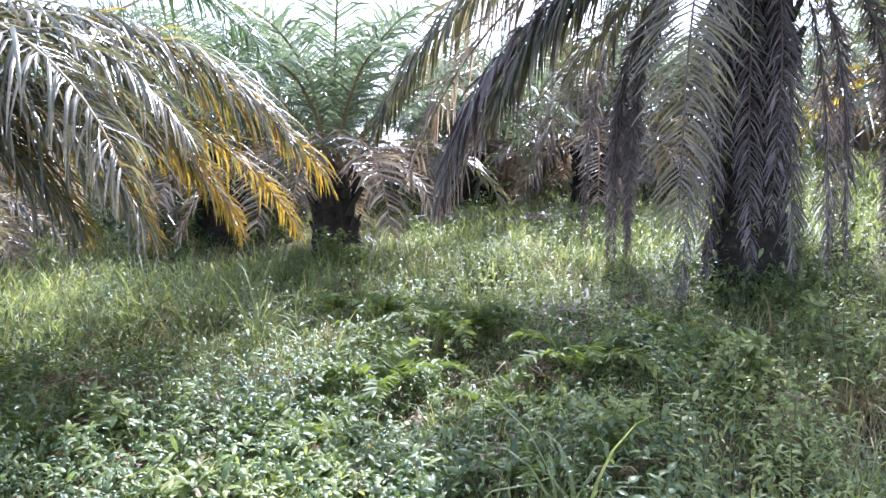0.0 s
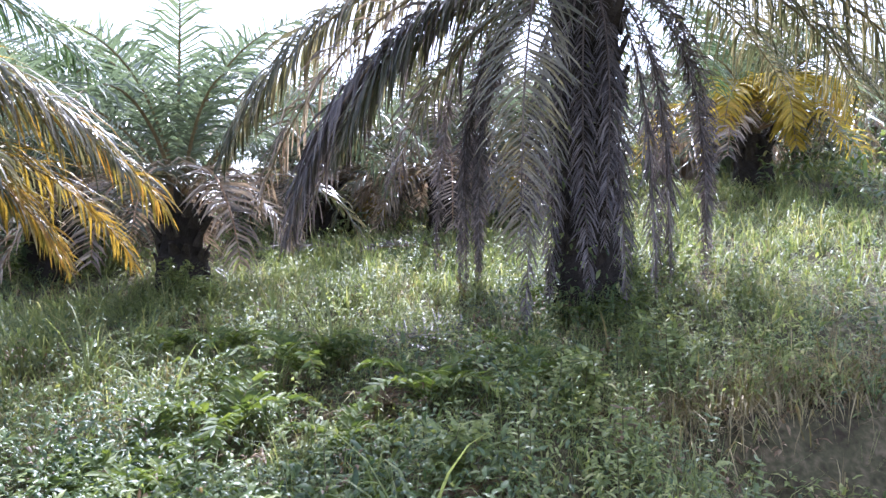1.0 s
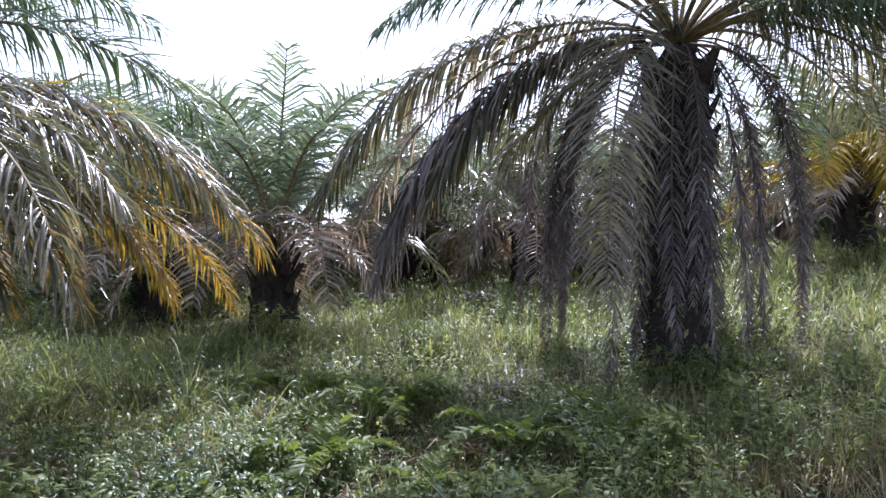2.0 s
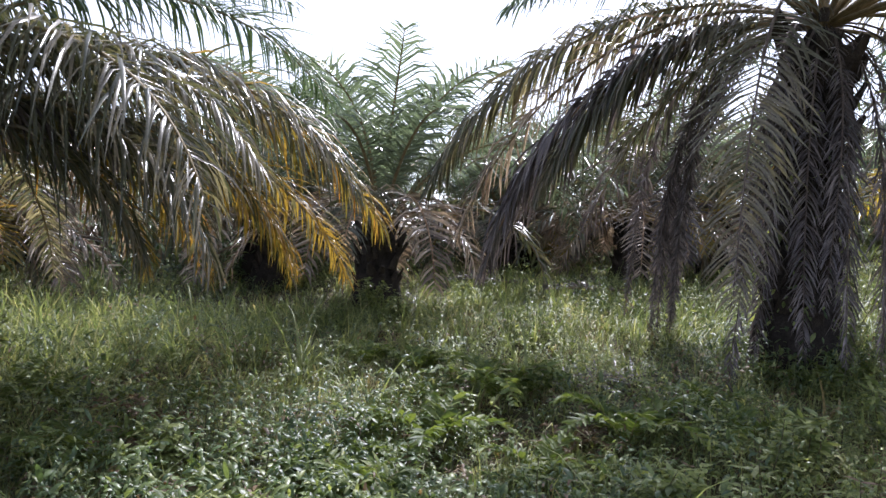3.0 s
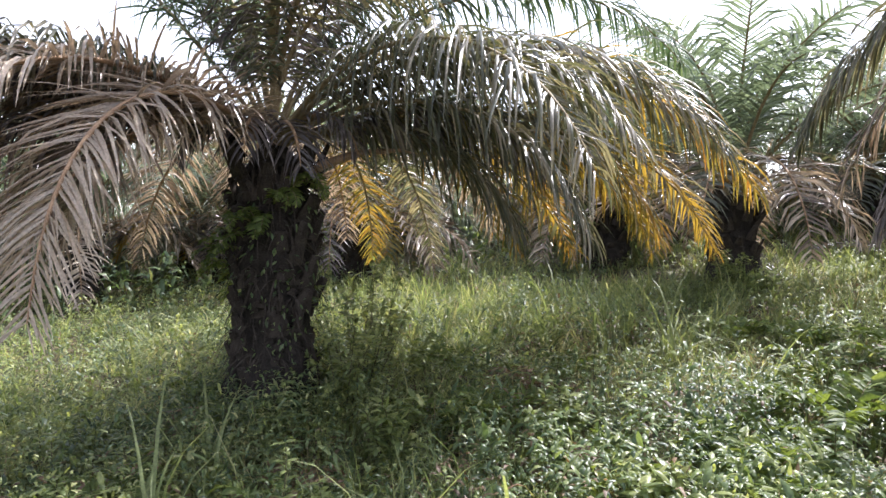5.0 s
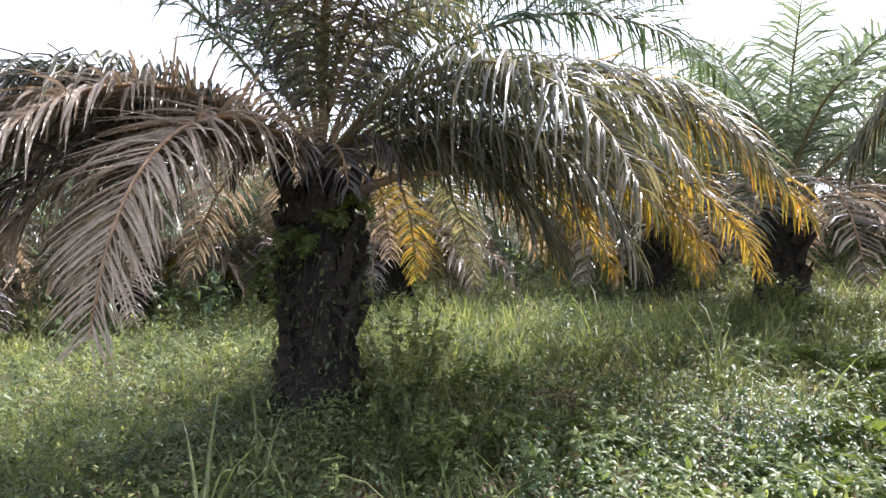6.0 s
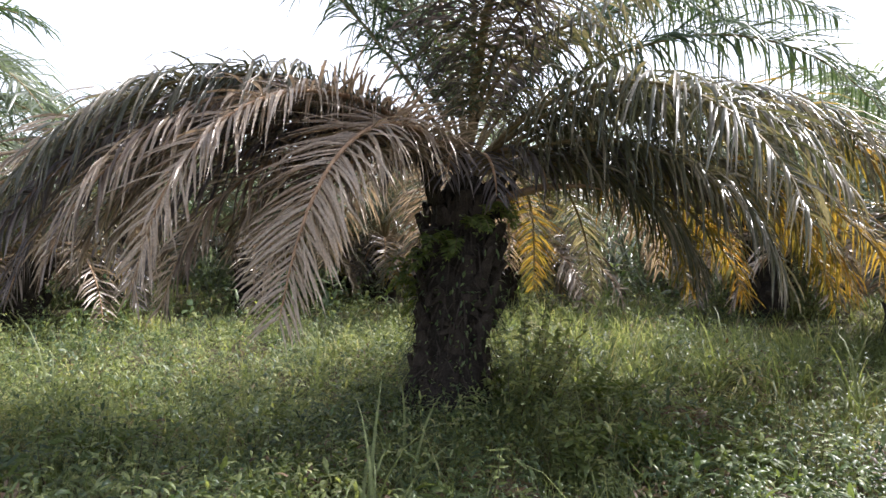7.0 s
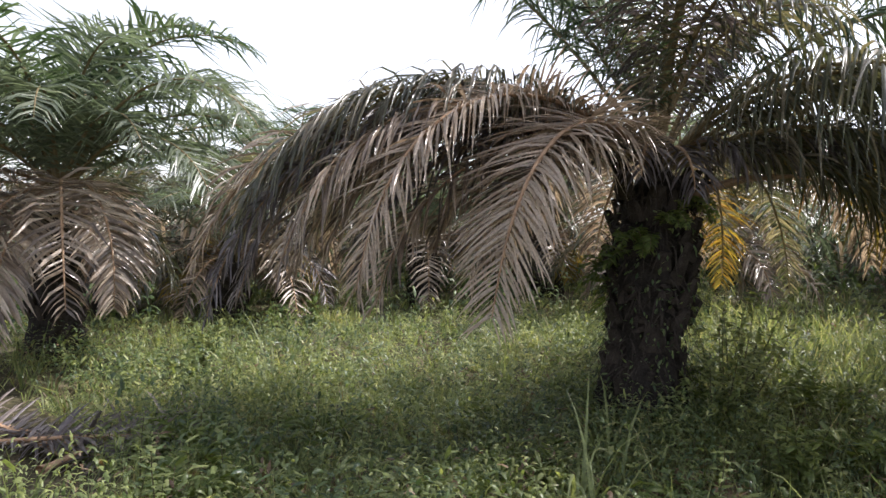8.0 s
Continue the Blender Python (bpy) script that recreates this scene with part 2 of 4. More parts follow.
# ---- oil palms ----
def rachis_curve(dx, dy, dz, e1, bulge=1.25, n=26, e_start=None, hang=1.0):
    """Arched midrib that leaves the crown upwards and ends dx, dy, dz away with the end slope e1 (degrees)."""
    reach = math.hypot(dx, dy)
    s = np.linspace(0, 1, n)
    lo, hi = (-85.0, 89.0) if e_start is None else (0.12, 6.0)
    for _ in range(40):
        mid = (lo + hi) / 2
        e0, bulge = (mid, bulge) if e_start is None else (e_start, mid)
        e = np.radians(e0 + (e1 - e0) * (1 - (1 - s ** bulge) ** hang))
        h, v = max(float(np.cos(e).mean()), 1e-3), float(np.sin(e).mean())
        if v / h < dz / reach:
            lo = mid
        else:
            hi = mid
    length = reach / h
    e = np.radians(e0 + (e1 - e0) * (1 - (1 - s ** bulge) ** hang))
    mid = (e[1:] + e[:-1]) / 2
    step = length / (n - 1)
    hh, vv = np.concatenate([[0], np.cumsum(np.cos(mid) * step)]), np.concatenate([[0], np.cumsum(np.sin(mid) * step)])
    return np.stack([hh * dx / reach, hh * dy / reach, vv], 1), length


def frond(palm, dx, dy, dz, e1, mat, rng, start=(0, 0, 0), leaf=0.8, bend=1.1, forward=0.4, lift=0.15, wide=0.024, count=0, stalk=0.16, bulge=1.25, label="", sway=0.1, rib=None, tip_mat=None, ragged=0.0, e0=None, each=False, thick=1.0, name="frond", dense=31, fold=0.42, shape=(0.5, 1.0, 0.95, 0.65, 0.0), hang=1.0, messy=1.0):
    """One frond: its midrib is the part, the blade of leaflets the part of the midrib."""
    path, length = rachis_curve(dx, dy, dz, e1, bulge, e_start=e0, hang=hang)
    s = np.linspace(0, 1, len(path))
    flat = unit(np.array([[dy, -dx, 0.0]]))
    path = path + flat * (sway * length * 0.25 * np.sin(s * 2.4 + rng.uniform(0, 6)) * s)[:, None] + np.array(start)
    radii = thick * (0.03 * (1 - s) ** 0.8 + 0.005)
    radii[0] = 0.055 * thick
    v, q = tube(path, radii, 6, 0.7)
    stick = part(name, mesh_from("midrib", v, [q], rib or RACHIS), palm, label)
    count = count or int(length * dense)
    u = np.linspace(stalk, 0.995, count) + rng.uniform(-0.004, 0.004, count)
    u = np.clip(np.concatenate([u, u + 0.004]), 0, 1)
    sgn = np.concatenate([np.ones(count), -np.ones(count)])
    if ragged:
        keep = rng.random(len(u)) > ragged
        u, sgn = u[keep], sgn[keep]
    m = len(u)
    at = np.stack([np.interp(u, s, path[:, k]) for k in range(3)], 1)
    tan = unit(np.stack([np.interp(u, s, np.gradient(path[:, k])) for k in range(3)], 1))
    sd = unit(np.cross(tan, np.array([0, 0, 1.0])) + flat * 0.35)
    up = np.cross(sd, tan)
    rel = np.clip((u - stalk) / (1 - stalk), 0, 1)
    prof = np.clip(0.45 + 1.9 * rel, 0, 1.0) * np.clip(1.25 - 0.95 * rel ** 2.2, 0.25, 1.0)
    fw = forward + 0.5 * rel + rng.normal(0, 0.14 * messy, m)
    lf = lift + rng.normal(0, 0.25 * messy, m)
    head = unit(sd * sgn[:, None] + tan * fw[:, None] + up * lf[:, None])
    ln = leaf * prof * rng.uniform(0.75, 1.15, m)
    wd = wide * np.clip(0.55 + prof * 0.5, 0.4, 1) * rng.uniform(0.7, 1.2, m)
    bd = bend * rng.uniform(0.45, 1.5, m)
    broken = rng.random(m) < 0.12
    bd = np.where(broken, bd + 1.6, bd)
    side = unit(tan + rng.normal(0, 0.16 + 0.2 * messy, (m, 3)))
    v, q, t = blades(at, head, side, ln, wd, bd, fold=fold, shape=shape)
    tipped = rel + rng.normal(0, 0.28, m) > 0.55
    if each:
        per = len(v) // m
        q1, t1 = q[: len(q) // m], t[: len(t) // m]
        for k in range(m):
            part("leaflet", mesh_from("leaflet", v[k * per : (k + 1) * per], [q1, t1], tip_mat if tip_mat and tipped[k] else mat), stick)
        return stick
    me = mesh_from("leaf_blade", v, [q, t], mat)
    if tip_mat:
        me.materials.append(tip_mat)
        idx = tipped.astype(np.int32)
        me.polygons.foreach_set("material_index", np.concatenate([np.repeat(idx, len(q) // m), np.repeat(idx, len(t) // m)]))
    tagged(part("leaf_blade", me, stick), kind="stuff")
    return stick


def trunk_parts(palm, height, radius, rng, boots=90):
    """Thick trunk with a swollen foot, wrapped in the stubs of cut leaf bases in spirals."""
    n, sides = 26, 22
    z = np.linspace(-0.25, height, n)
    ang = np.linspace(0, 2 * np.pi, sides, endpoint=False)
    prof = radius * (0.78 + 0.3 * np.exp(-((z) / 0.5) ** 2) + 0.05 * np.sin(z * 5) - 0.06 * z / height)
    prof[-3:] *= [0.9, 0.7, 0.4]
    rr = prof[:, None] * (1 + 0.07 * np.sin(5 * ang[None] + 3.1 * z[:, None]) + rng.normal(0, 0.03, (n, sides)))
    v = np.stack([rr * np.cos(ang), rr * np.sin(ang), z[:, None] + 0 * rr], -1).reshape(-1, 3)
    i, j = np.meshgrid(np.arange(n - 1), np.arange(sides), indexing="ij")
    k = (j + 1) % sides
    q = np.stack([i * sides + j, i * sides + k, (i + 1) * sides + k, (i + 1) * sides + j], -1).reshape(-1, 4)
    part("trunk", mesh_from("trunk", v, [q, np.arange((n - 1) * sides, n * sides)[None]], BARK), palm)
    pieces = []
    for b in range(boots):
        f = b / boots
        a = b * 2.39996 + rng.normal(0, 0.3)
        h = height * (0.04 + 0.96 * f) + rng.normal(0, 0.07)
        r0 = radius * 0.78
        ln = rng.uniform(0.06, 0.3) * (0.55 + 0.6 * f)
        out = np.array([math.cos(a), math.sin(a), 0])
        tilt = rng.uniform(0.7, 1.5)
        w = rng.uniform(0.035, 0.085)
        pth = [out * r0 + [0, 0, h - 0.06], out * (r0 + ln * 0.3) + [0, 0, h + ln * 0.25 * tilt], out * (r0 + ln * 0.62) + [0, 0, h + ln * 0.75 * tilt], out * (r0 + ln * 0.66) + [0, 0, h + ln * 0.77 * tilt]]
        pieces.append(tube(pth, [w * 1.5, w * 1.15, w * 0.75, 0.01], 6, 0.6))
    v, f = join(pieces)
    tagged(part("leaf_base_bark", mesh_from("leaf_base_bark", v, f, BOOT, False), palm), kind="stuff")


def palm_tree(x, y, label, seed):
    e = new("oil_palm")
    e.location = (x, y, float(ground_z(x, y)))
    return tagged(e, label, "palm tree", "oil palms of the plantation"), np.random.default_rng(seed)


# B: the short palm with withered fronds to one side and green and orange ones to the other
B, rngB = palm_tree(-4.8, 4.5, "short oil palm with dark fern-covered trunk and drooping withered fronds", 21)
HB = 2.35
trunk_parts(B, HB, 0.40, rngB, 110)
gB = float(ground_z(-4.8, 4.5))


def fb(tx, ty, tz, e1, mat, label="", **kw):
    frond(B, tx + 4.8, ty - 4.5, tz - gB - HB, e1, mat, rngB, (0, 0, HB), label=label, **kw)


DRY = dict(rib=DEADRACHIS, wide=0.024)
COMB = dict(messy=0.85, forward=0.5, each=True, thick=1.1, rib=DEADRACHIS, wide=0.023, stalk=0.06)
fb(-4.2, 2.0, 0.95, -80, DEAD, "withered tan frond hanging towards the ground", leaf=0.8, bend=0.6, lift=0.12, dense=40, e0=18, hang=1.9, sway=0.02, **COMB)
fb(-4.95, 1.5, 1.05, -82, DEAD, "withered tan frond bent over in the middle", leaf=0.84, bend=0.75, lift=0.18, dense=38, e0=24, hang=1.7, sway=0.02, **COMB)
fb(-5.6, 1.25, 1.1, -78, DEAD, "withered grey-brown frond", leaf=0.85, bend=1.5, lift=0.25, e0=30, messy=0.8, **DRY)
fb(-6.0, 1.1, 1.5, -66, MIXED, "old grey frond with drooping leaflets", leaf=0.95, bend=2.3, lift=0.3, e0=34, messy=0.7)
fb(-6.5, 1.3, 1.3, -70, MIXED, "old grey frond with drooping leaflets", leaf=0.95, bend=2.3, lift=0.3, e0=36, messy=0.7)
fb(-7.0, 1.5, 0.75, -80, GREYDEAD, "dark withered frond reaching the ground", leaf=0.7, bend=1.5, lift=0.2, e0=30, messy=1.6, **DRY)
fb(-6.3, 1.0, 0.7, -82, GREYDEAD, "dark withered frond reaching the ground", leaf=0.65, bend=1.5, lift=0.2, e0=24, messy=1.6, **DRY)
fb(-5.3, 1.9, 0.9, -80, DEAD, "withered grey-brown frond", leaf=0.75, bend=0.9, lift=0.2, e0=22, **DRY)
fb(-5.8, 2.0, 1.1, -78, GREYDEAD, "withered grey-brown frond", leaf=0.75, bend=1.2, lift=0.2, e0=22, **DRY)
fb(-4.7, 2.3, 1.15, -76, DEAD, "withered grey-brown frond", leaf=0.7, bend=0.9, lift=0.2, e0=16, **DRY)
for tx, ty, tz in ((-4.9, 2.6, 1.3), (-5.6, 2.6, 1.3), (-6.3, 2.0, 1.2), (-6.9, 2.0, 1.0), (-7.3, 1.2, 1.0)):
    fb(tx, ty, tz, -76, DEAD, "withered grey-brown frond", leaf=0.8, bend=1.3, lift=0.2, e0=24, messy=1.3, **DRY)
fb(-6.8, 2.2, 1.7, -62, MIXED, leaf=0.9, bend=1.9, lift=0.4, e0=36)
fb(-7.3, 2.5, 1.4, -70, MIXED, leaf=0.9, bend=1.6, lift=0.5, e0=32)
fb(-6.2, 3.1, 4.5, 20, GREEN, leaf=0.85, bend=1.0, forward=0.5)
fb(-5.7, 3.3, 5.0, 35, GREEN, leaf=0.85, bend=1.0, forward=0.5)
fb(-6.5, 4.3, 4.2, 8, GREEN, leaf=0.85, bend=1.0, forward=0.5)
fb(-7.0, 2.7, 4.7, 25, GREEN, leaf=0.85, bend=0.9, forward=0.5)
fb(-7.4, 3.8, 4.8, 20, GREEN, leaf=0.85, bend=0.9, forward=0.5)
fb(-6.9, 5.4, 4.4, 10, GREEN, leaf=0.85, bend=0.9)
fb(-3.7, 2.9, 4.9, -5, GREYDEAD, "grey frond arching over with hanging leaflets", leaf=1.0, bend=2.2, forward=0.4, dense=27, wide=0.024)
fb(-3.2, 3.0, 3.8, -45, GREYDEAD, leaf=1.0, bend=2.2, forward=0.4, dense=27, wide=0.024)
fb(-3.0, 2.6, 3.3, -60, MIXED, "arching frond with long pale hanging leaflets", leaf=1.05, bend=2.4, forward=0.3, dense=20, wide=0.024)
fb(-2.9, 3.6, 3.2, -55, MIXED, leaf=1.0, bend=2.2, forward=0.4, dense=20, wide=0.024)
fb(-1.75, 3.75, 1.75, -66, MIXED, "old grey-green frond with long hanging leaflets", leaf=1.0, bend=2.0, forward=0.4, e0=42)
fb(-1.7, 4.5, 2.0, -58, MIXED, leaf=1.0, bend=2.0, forward=0.4, e0=42)
fb(-1.3, 5.9, 2.0, -55, MIXED, leaf=0.95, bend=1.9, forward=0.4, e0=40)
fb(-1.15, 6.5, 1.7, -58, MIXED, leaf=0.95, bend=1.8, forward=0.4, tip_mat=YELLOW, e0=36)
fb(-1.5, 7.05, 1.15, -66, MIXED, "old frond turning orange at its tip", leaf=0.75, bend=1.3, tip_mat=YELLOW, each=True, e0=14)
fb(-2.2, 7.1, 1.3, -60, MIXED, "old frond turning orange at its tip", leaf=0.8, bend=1.4, tip_mat=YELLOW, e0=20)
fb(-2.9, 5.4, 1.3, -74, MIXED, leaf=0.9, bend=1.6, forward=0.4, e0=22)
fb(-3.3, 6.4, 1.2, -74, MIXED, leaf=0.8, bend=1.5, forward=0.4, e0=20, tip_mat=YELLOW)
fb(-2.1, 4.9, 1.35, -72, MIXED, leaf=0.95, bend=1.7, forward=0.4, e0=28)
fb(-1.9, 6.2, 1.3, -70, MIXED, leaf=0.85, bend=1.5, forward=0.4, e0=22, tip_mat=YELLOW)
fb(-2.9, 6.0, 1.9, -50, GREYDEAD, leaf=0.9, bend=2.0, e0=25, **DRY)
fb(-1.9, 7.2, 3.0, -45, GREEN, leaf=0.95, bend=1.5, e0=55)
fb(-2.3, 6.9, 3.9, -25, GREEN, leaf=0.95, bend=1.5)
fb(-3.2, 7.3, 4.0, -25, GREEN, leaf=0.85, bend=1.2)
fb(-3.3, 7.6, 1.4, -70, MIXED, leaf=0.75, bend=1.3, tip_mat=YELLOW, e0=25)
fb(-4.1, 7.6, 1.3, -72, DEAD, leaf=0.75, bend=1.3, e0=20, **DRY)
for tx, ty, tz in ((-2.2, 7.3, 1.1), (-2.9, 7.0, 1.05)):
    fb(tx, ty, tz, -70, MIXED, "drooping frond turning yellow and orange", tip_mat=YELLOW, leaf=0.72, bend=1.3, forward=0.4, e0=18, messy=1.2)
fb(-5.65, 7.4, 0.95, -82, MIXED, "orange-tipped dying frond", leaf=0.6, bend=0.8, tip_mat=YELLOW, e0=20, ragged=0.15)
fb(-5.05, 7.8, 0.9, -82, MIXED, leaf=0.55, bend=0.6, e0=20)
fb(-6.2, 7.3, 1.2, -75, DEAD, leaf=0.7, bend=1.0, e0=20, **DRY)
fb(-7.0, 6.5, 1.1, -75, DEAD, leaf=0.7, bend=1.0, e0=20, **DRY)
fb(-7.5, 5.3, 1.1, -75, DEAD, leaf=0.7, bend=1.0, e0=20, **DRY)
fb(-3.3, 4.4, 4.3, -32, MIXED, "arching frond with long pale hanging leaflets", leaf=1.05, bend=2.4, dense=20, wide=0.024)
for tx, ty, tz in ((-4.5, 3.85, 2.0), (-4.9, 3.8, 2.1), (-4.2, 4.1, 1.9), (-4.0, 4.6, 2.0), (-5.3, 4.0, 2.0)):
    fb(tx, ty, tz, -85, GREYDEAD, "dead frond collapsed over the crown base", leaf=0.5, bend=1.4, forward=0.8, e0=60, ragged=0.3, stalk=0.3, **DRY)
for k in range(46):
    a = k * 2.39996
    if math.cos(a - 1.9) > 0.8:
        continue
    h = 0.15 + 1.95 * ((k * 0.381) % 1)
    r = rngB.uniform(0.22, 0.42)
    frond(B, r * math.cos(a), r * math.sin(a), rngB.uniform(-0.15, 0.15), -65, FERN, rngB, (0.3 * math.cos(a), 0.3 * math.sin(a), h), leaf=0.11, bend=0.6, wide=0.026, count=22, stalk=0.1, thick=0.2, name="epiphyte_fern", label="small green fern growing on the trunk", e0=40)


def trunk_cover(palm, radius, height, n, seed, mat, label, size=0.07):
    """Small climbing leaves and hanging fibre over the trunk."""
    rng = np.random.default_rng(seed)
    a = rng.uniform(0, 6.28, n)
    z = height * rng.random(n) ** 1.2
    r = radius * rng.uniform(0.85, 1.12, n)
    base = np.stack([r * np.cos(a), r * np.sin(a), z], 1)
    head = unit(np.stack([np.cos(a) * 0.6, np.sin(a) * 0.6, rng.normal(-0.3, 0.5, n)], 1) + rng.normal(0, 0.35, (n, 3)))
    side = np.stack([-np.sin(a), np.cos(a), rng.normal(0, 0.4, n)], 1)
    ln = size * rng.uniform(0.6, 1.5, n)
    v, q, t = blades(base, head, side, ln, ln * 0.38, rng.uniform(0.3, 1.2, n), fold=0.3, shape=[0.25, 1.0, 0.75, 0.0])
    tagged(part("climbing_leaf_cover", mesh_from("climbing_leaf_cover", v, [q, t], mat), palm, label), kind="stuff")


def trunk_fibre(palm, radius, height, n, seed):
    rng = np.random.default_rng(seed)
    a = rng.uniform(0, 6.28, n)
    z = height * rng.random(n)
    r = radius * rng.uniform(0.8, 1.05, n)
    base = np.stack([r * np.cos(a), r * np.sin(a), z], 1)
    head = unit(np.stack([np.cos(a) * 0.5, np.sin(a) * 0.5, -0.6 + 0 * a], 1) + rng.normal(0, 0.3, (n, 3)))
    side = np.stack([-np.sin(a), np.cos(a), 0 * a], 1)
    v, q, t = blades(base, head, side, rng.uniform(0.1, 0.35, n), rng.uniform(0.006, 0.018, n), rng.uniform(0.5, 1.5, n), shape=[0.8, 1.0, 0.6, 0.0])
    tagged(part("hanging_fibre", mesh_from("hanging_fibre", v, [q, t], BOOT), palm, "dark brown fibre hanging from the trunk"), kind="stuff")


trunk_cover(B, 0.47, 2.0, 900, 31, WEED, "dark green climbing leaves on the trunk", 0.05)
trunk_fibre(B, 0.4, HB, 1100, 32)

v, q = tube([(0.2, 0.05, HB - 0.32), (0.42, 0.15, HB - 0.16), (0.68, 0.3, HB - 0.06), (0.98, 0.5, HB - 0.03), (1.12, 0.6, HB - 0.06)], [0.06, 0.075, 0.06, 0.03, 0.004], 8, 0.55)
part("spathe", mesh_from("spathe", v, [q], DEADRACHIS), B, "dry brown pointed flower sheath")

# A: the taller palm with a skirt of dead fronds
A, rngA = palm_tree(3.25, 7.4, "tall oil palm with skirt of hanging dead fronds", 5)
HA = 3.6
trunk_parts(A, HA, 0.42, rngA, 120)
gA = float(ground_z(3.25, 7.4))


def fa(tx, ty, tz, e1, mat, label="", **kw):
    frond(A, tx - 3.25, ty - 7.4, tz - gA - HA, e1, mat, rngA, (0, 0, HA), label=label, **kw)


fa(1.98, 5.75, 1.45, -89, MIXED, "old grey-green frond hanging straight down", leaf=0.74, bend=1.0, forward=0.3, lift=0.1, dense=24, messy=0.5, e0=30, hang=3.0, each=True, sway=0.02, rib=GREYRIB, thick=0.7)
fa(2.2, 6.1, 0.45, -89, GREYDEAD, "dead frond hanging as a ragged curtain", leaf=0.28, bend=1.2, forward=0.8, e0=30, hang=3.0, ragged=0.2, dense=60, messy=3.0, rib=GREYRIB, thick=0.5, wide=0.016)
for tx, ty, tz, rg in ((2.3, 9.0, 0.75, 0.0), (2.05, 8.7, 0.85, 0.1), (2.5, 9.1, 0.9, 0.2), (1.85, 9.1, 1.0, 0.3), (2.2, 8.85, 0.8, 0.1), (2.4, 8.8, 1.0, 0.1)):
    fa(tx, ty, tz, -89, GREYDEAD, "dead frond hanging as a ragged curtain", leaf=0.26, bend=1.2, forward=0.7, e0=30, hang=3.0, ragged=rg, dense=70, messy=3.0, rib=GREYRIB, thick=0.5, wide=0.017)
for tx, ty, tz, rg in ((5.0, 7.9, 0.85, 0.0), (5.25, 8.1, 0.95, 0.2), (4.6, 8.0, 1.0, 0.35)):
    fa(tx, ty, tz, -89, GREYDEAD, "dead frond hanging as a ragged curtain", leaf=0.26, bend=1.2, forward=0.7, e0=30, hang=3.0, ragged=rg, dense=70, messy=3.0, rib=GREYRIB, thick=0.5, wide=0.017)
for tx, ty, tz in ((3.4, 6.7, 0.6), (3.75, 6.75, 0.8), (2.95, 6.75, 0.9), (3.2, 6.6, 1.4), (2.7, 6.9, 0.7), (4.1, 7.0, 1.0)):
    fa(tx, ty, tz, -89, GREYDEAD, "dead frond hanging against the trunk", leaf=0.36, bend=1.2, forward=1.0, e0=20, hang=2.0, ragged=0.2, dense=46, messy=2.2, rib=GREYRIB, thick=0.5, wide=0.017)
fa(-0.75, 8.9, 2.35, -66, MIXED, "long arching frond with grey-green leaflets", leaf=1.0, bend=2.3, forward=0.4, e0=40, wide=0.034, dense=36, messy=0.7)
fa(-0.05, 7.9, 1.4, -78, GREYDEAD, "withered frond with dark pinkish-brown leaflets", leaf=0.9, bend=1.9, forward=0.5, e0=34, rib=DEADRACHIS, wide=0.034, dense=36, messy=0.7)
fa(0.5, 7.8, 2.3, -70, MIXED, "old grey-green frond with hanging leaflets", leaf=0.95, bend=2.2, forward=0.4, e0=34, rib=DEADRACHIS, wide=0.034, messy=0.7)
fa(0.15, 8.6, 1.5, -72, GREYDEAD, leaf=0.9, bend=1.6, forward=0.5, e0=38, dense=17)
fa(0.6, 8.5, 2.5, -60, MIXED, leaf=1.0, bend=1.9, forward=0.4, e0=45, dense=17)
fa(1.2, 8.9, 2.0, -72, GREYDEAD, leaf=0.9, bend=1.9, forward=0.4, e0=40, dense=17)
fa(1.5, 8.2, 2.9, -60, MIXED, leaf=1.0, bend=1.9, forward=0.4, e0=45, dense=17)
fa(0.2, 6.5, 4.5, -40, GREEN, leaf=0.9, bend=1.6, stalk=0.32, dense=20)
fa(0.0, 5.9, 3.7, -48, GREEN, "green frond arching out from the crown", leaf=0.85, bend=1.7, stalk=0.25)
fa(0.6, 7.3, 5.0, -20, GREEN, leaf=0.9, bend=1.5, stalk=0.32, dense=20)
# High fronds mostly out of view, added to shade the weeds in front
for tx, ty, tz in ((1.5, 4.9, 3.9), (2.7, 4.6, 4.0), (3.8, 4.8, 3.8), (1.1, 5.6, 4.3), (4.6, 5.0, 3.7)):
    fa(tx, ty, tz, -38, GREEN, leaf=0.9, bend=1.5, stalk=0.32, dense=20)
# Three more, mostly unseen, added so their shadow darkens the bank side
fa(5.2, 4.3, 4.0, -35, MIXED, leaf=1.0, bend=1.6)
fa(6.6, 4.9, 3.4, -45, MIXED, leaf=1.0, bend=1.6)
fa(3.9, 4.0, 4.6, -25, GREEN, leaf=0.9, bend=1.4, stalk=0.32, dense=20)
fa(-0.4, 8.5, 1.8, -72, DEAD, "withered frond with pinkish-brown leaflets", leaf=0.9, bend=1.6, forward=0.4, e0=44, dense=17)
fa(7.0, 6.3, 2.4, -66, MIXED, "long arching frond with grey-green leaflets", leaf=1.0, bend=1.8, forward=0.4, e0=45)
fa(6.6, 7.1, 2.9, -60, MIXED, leaf=1.0, bend=1.8, forward=0.4, e0=45)
fa(6.3, 5.6, 3.2, -52, MIXED, leaf=1.0, bend=1.8, forward=0.4, e0=48)
fa(6.2, 8.0, 3.3, -52, MIXED, leaf=0.95, bend=1.8, forward=0.4, e0=45)
fa(5.6, 5.5, 4.2, -35, GREEN, leaf=0.9, bend=1.6, stalk=0.32, dense=20)
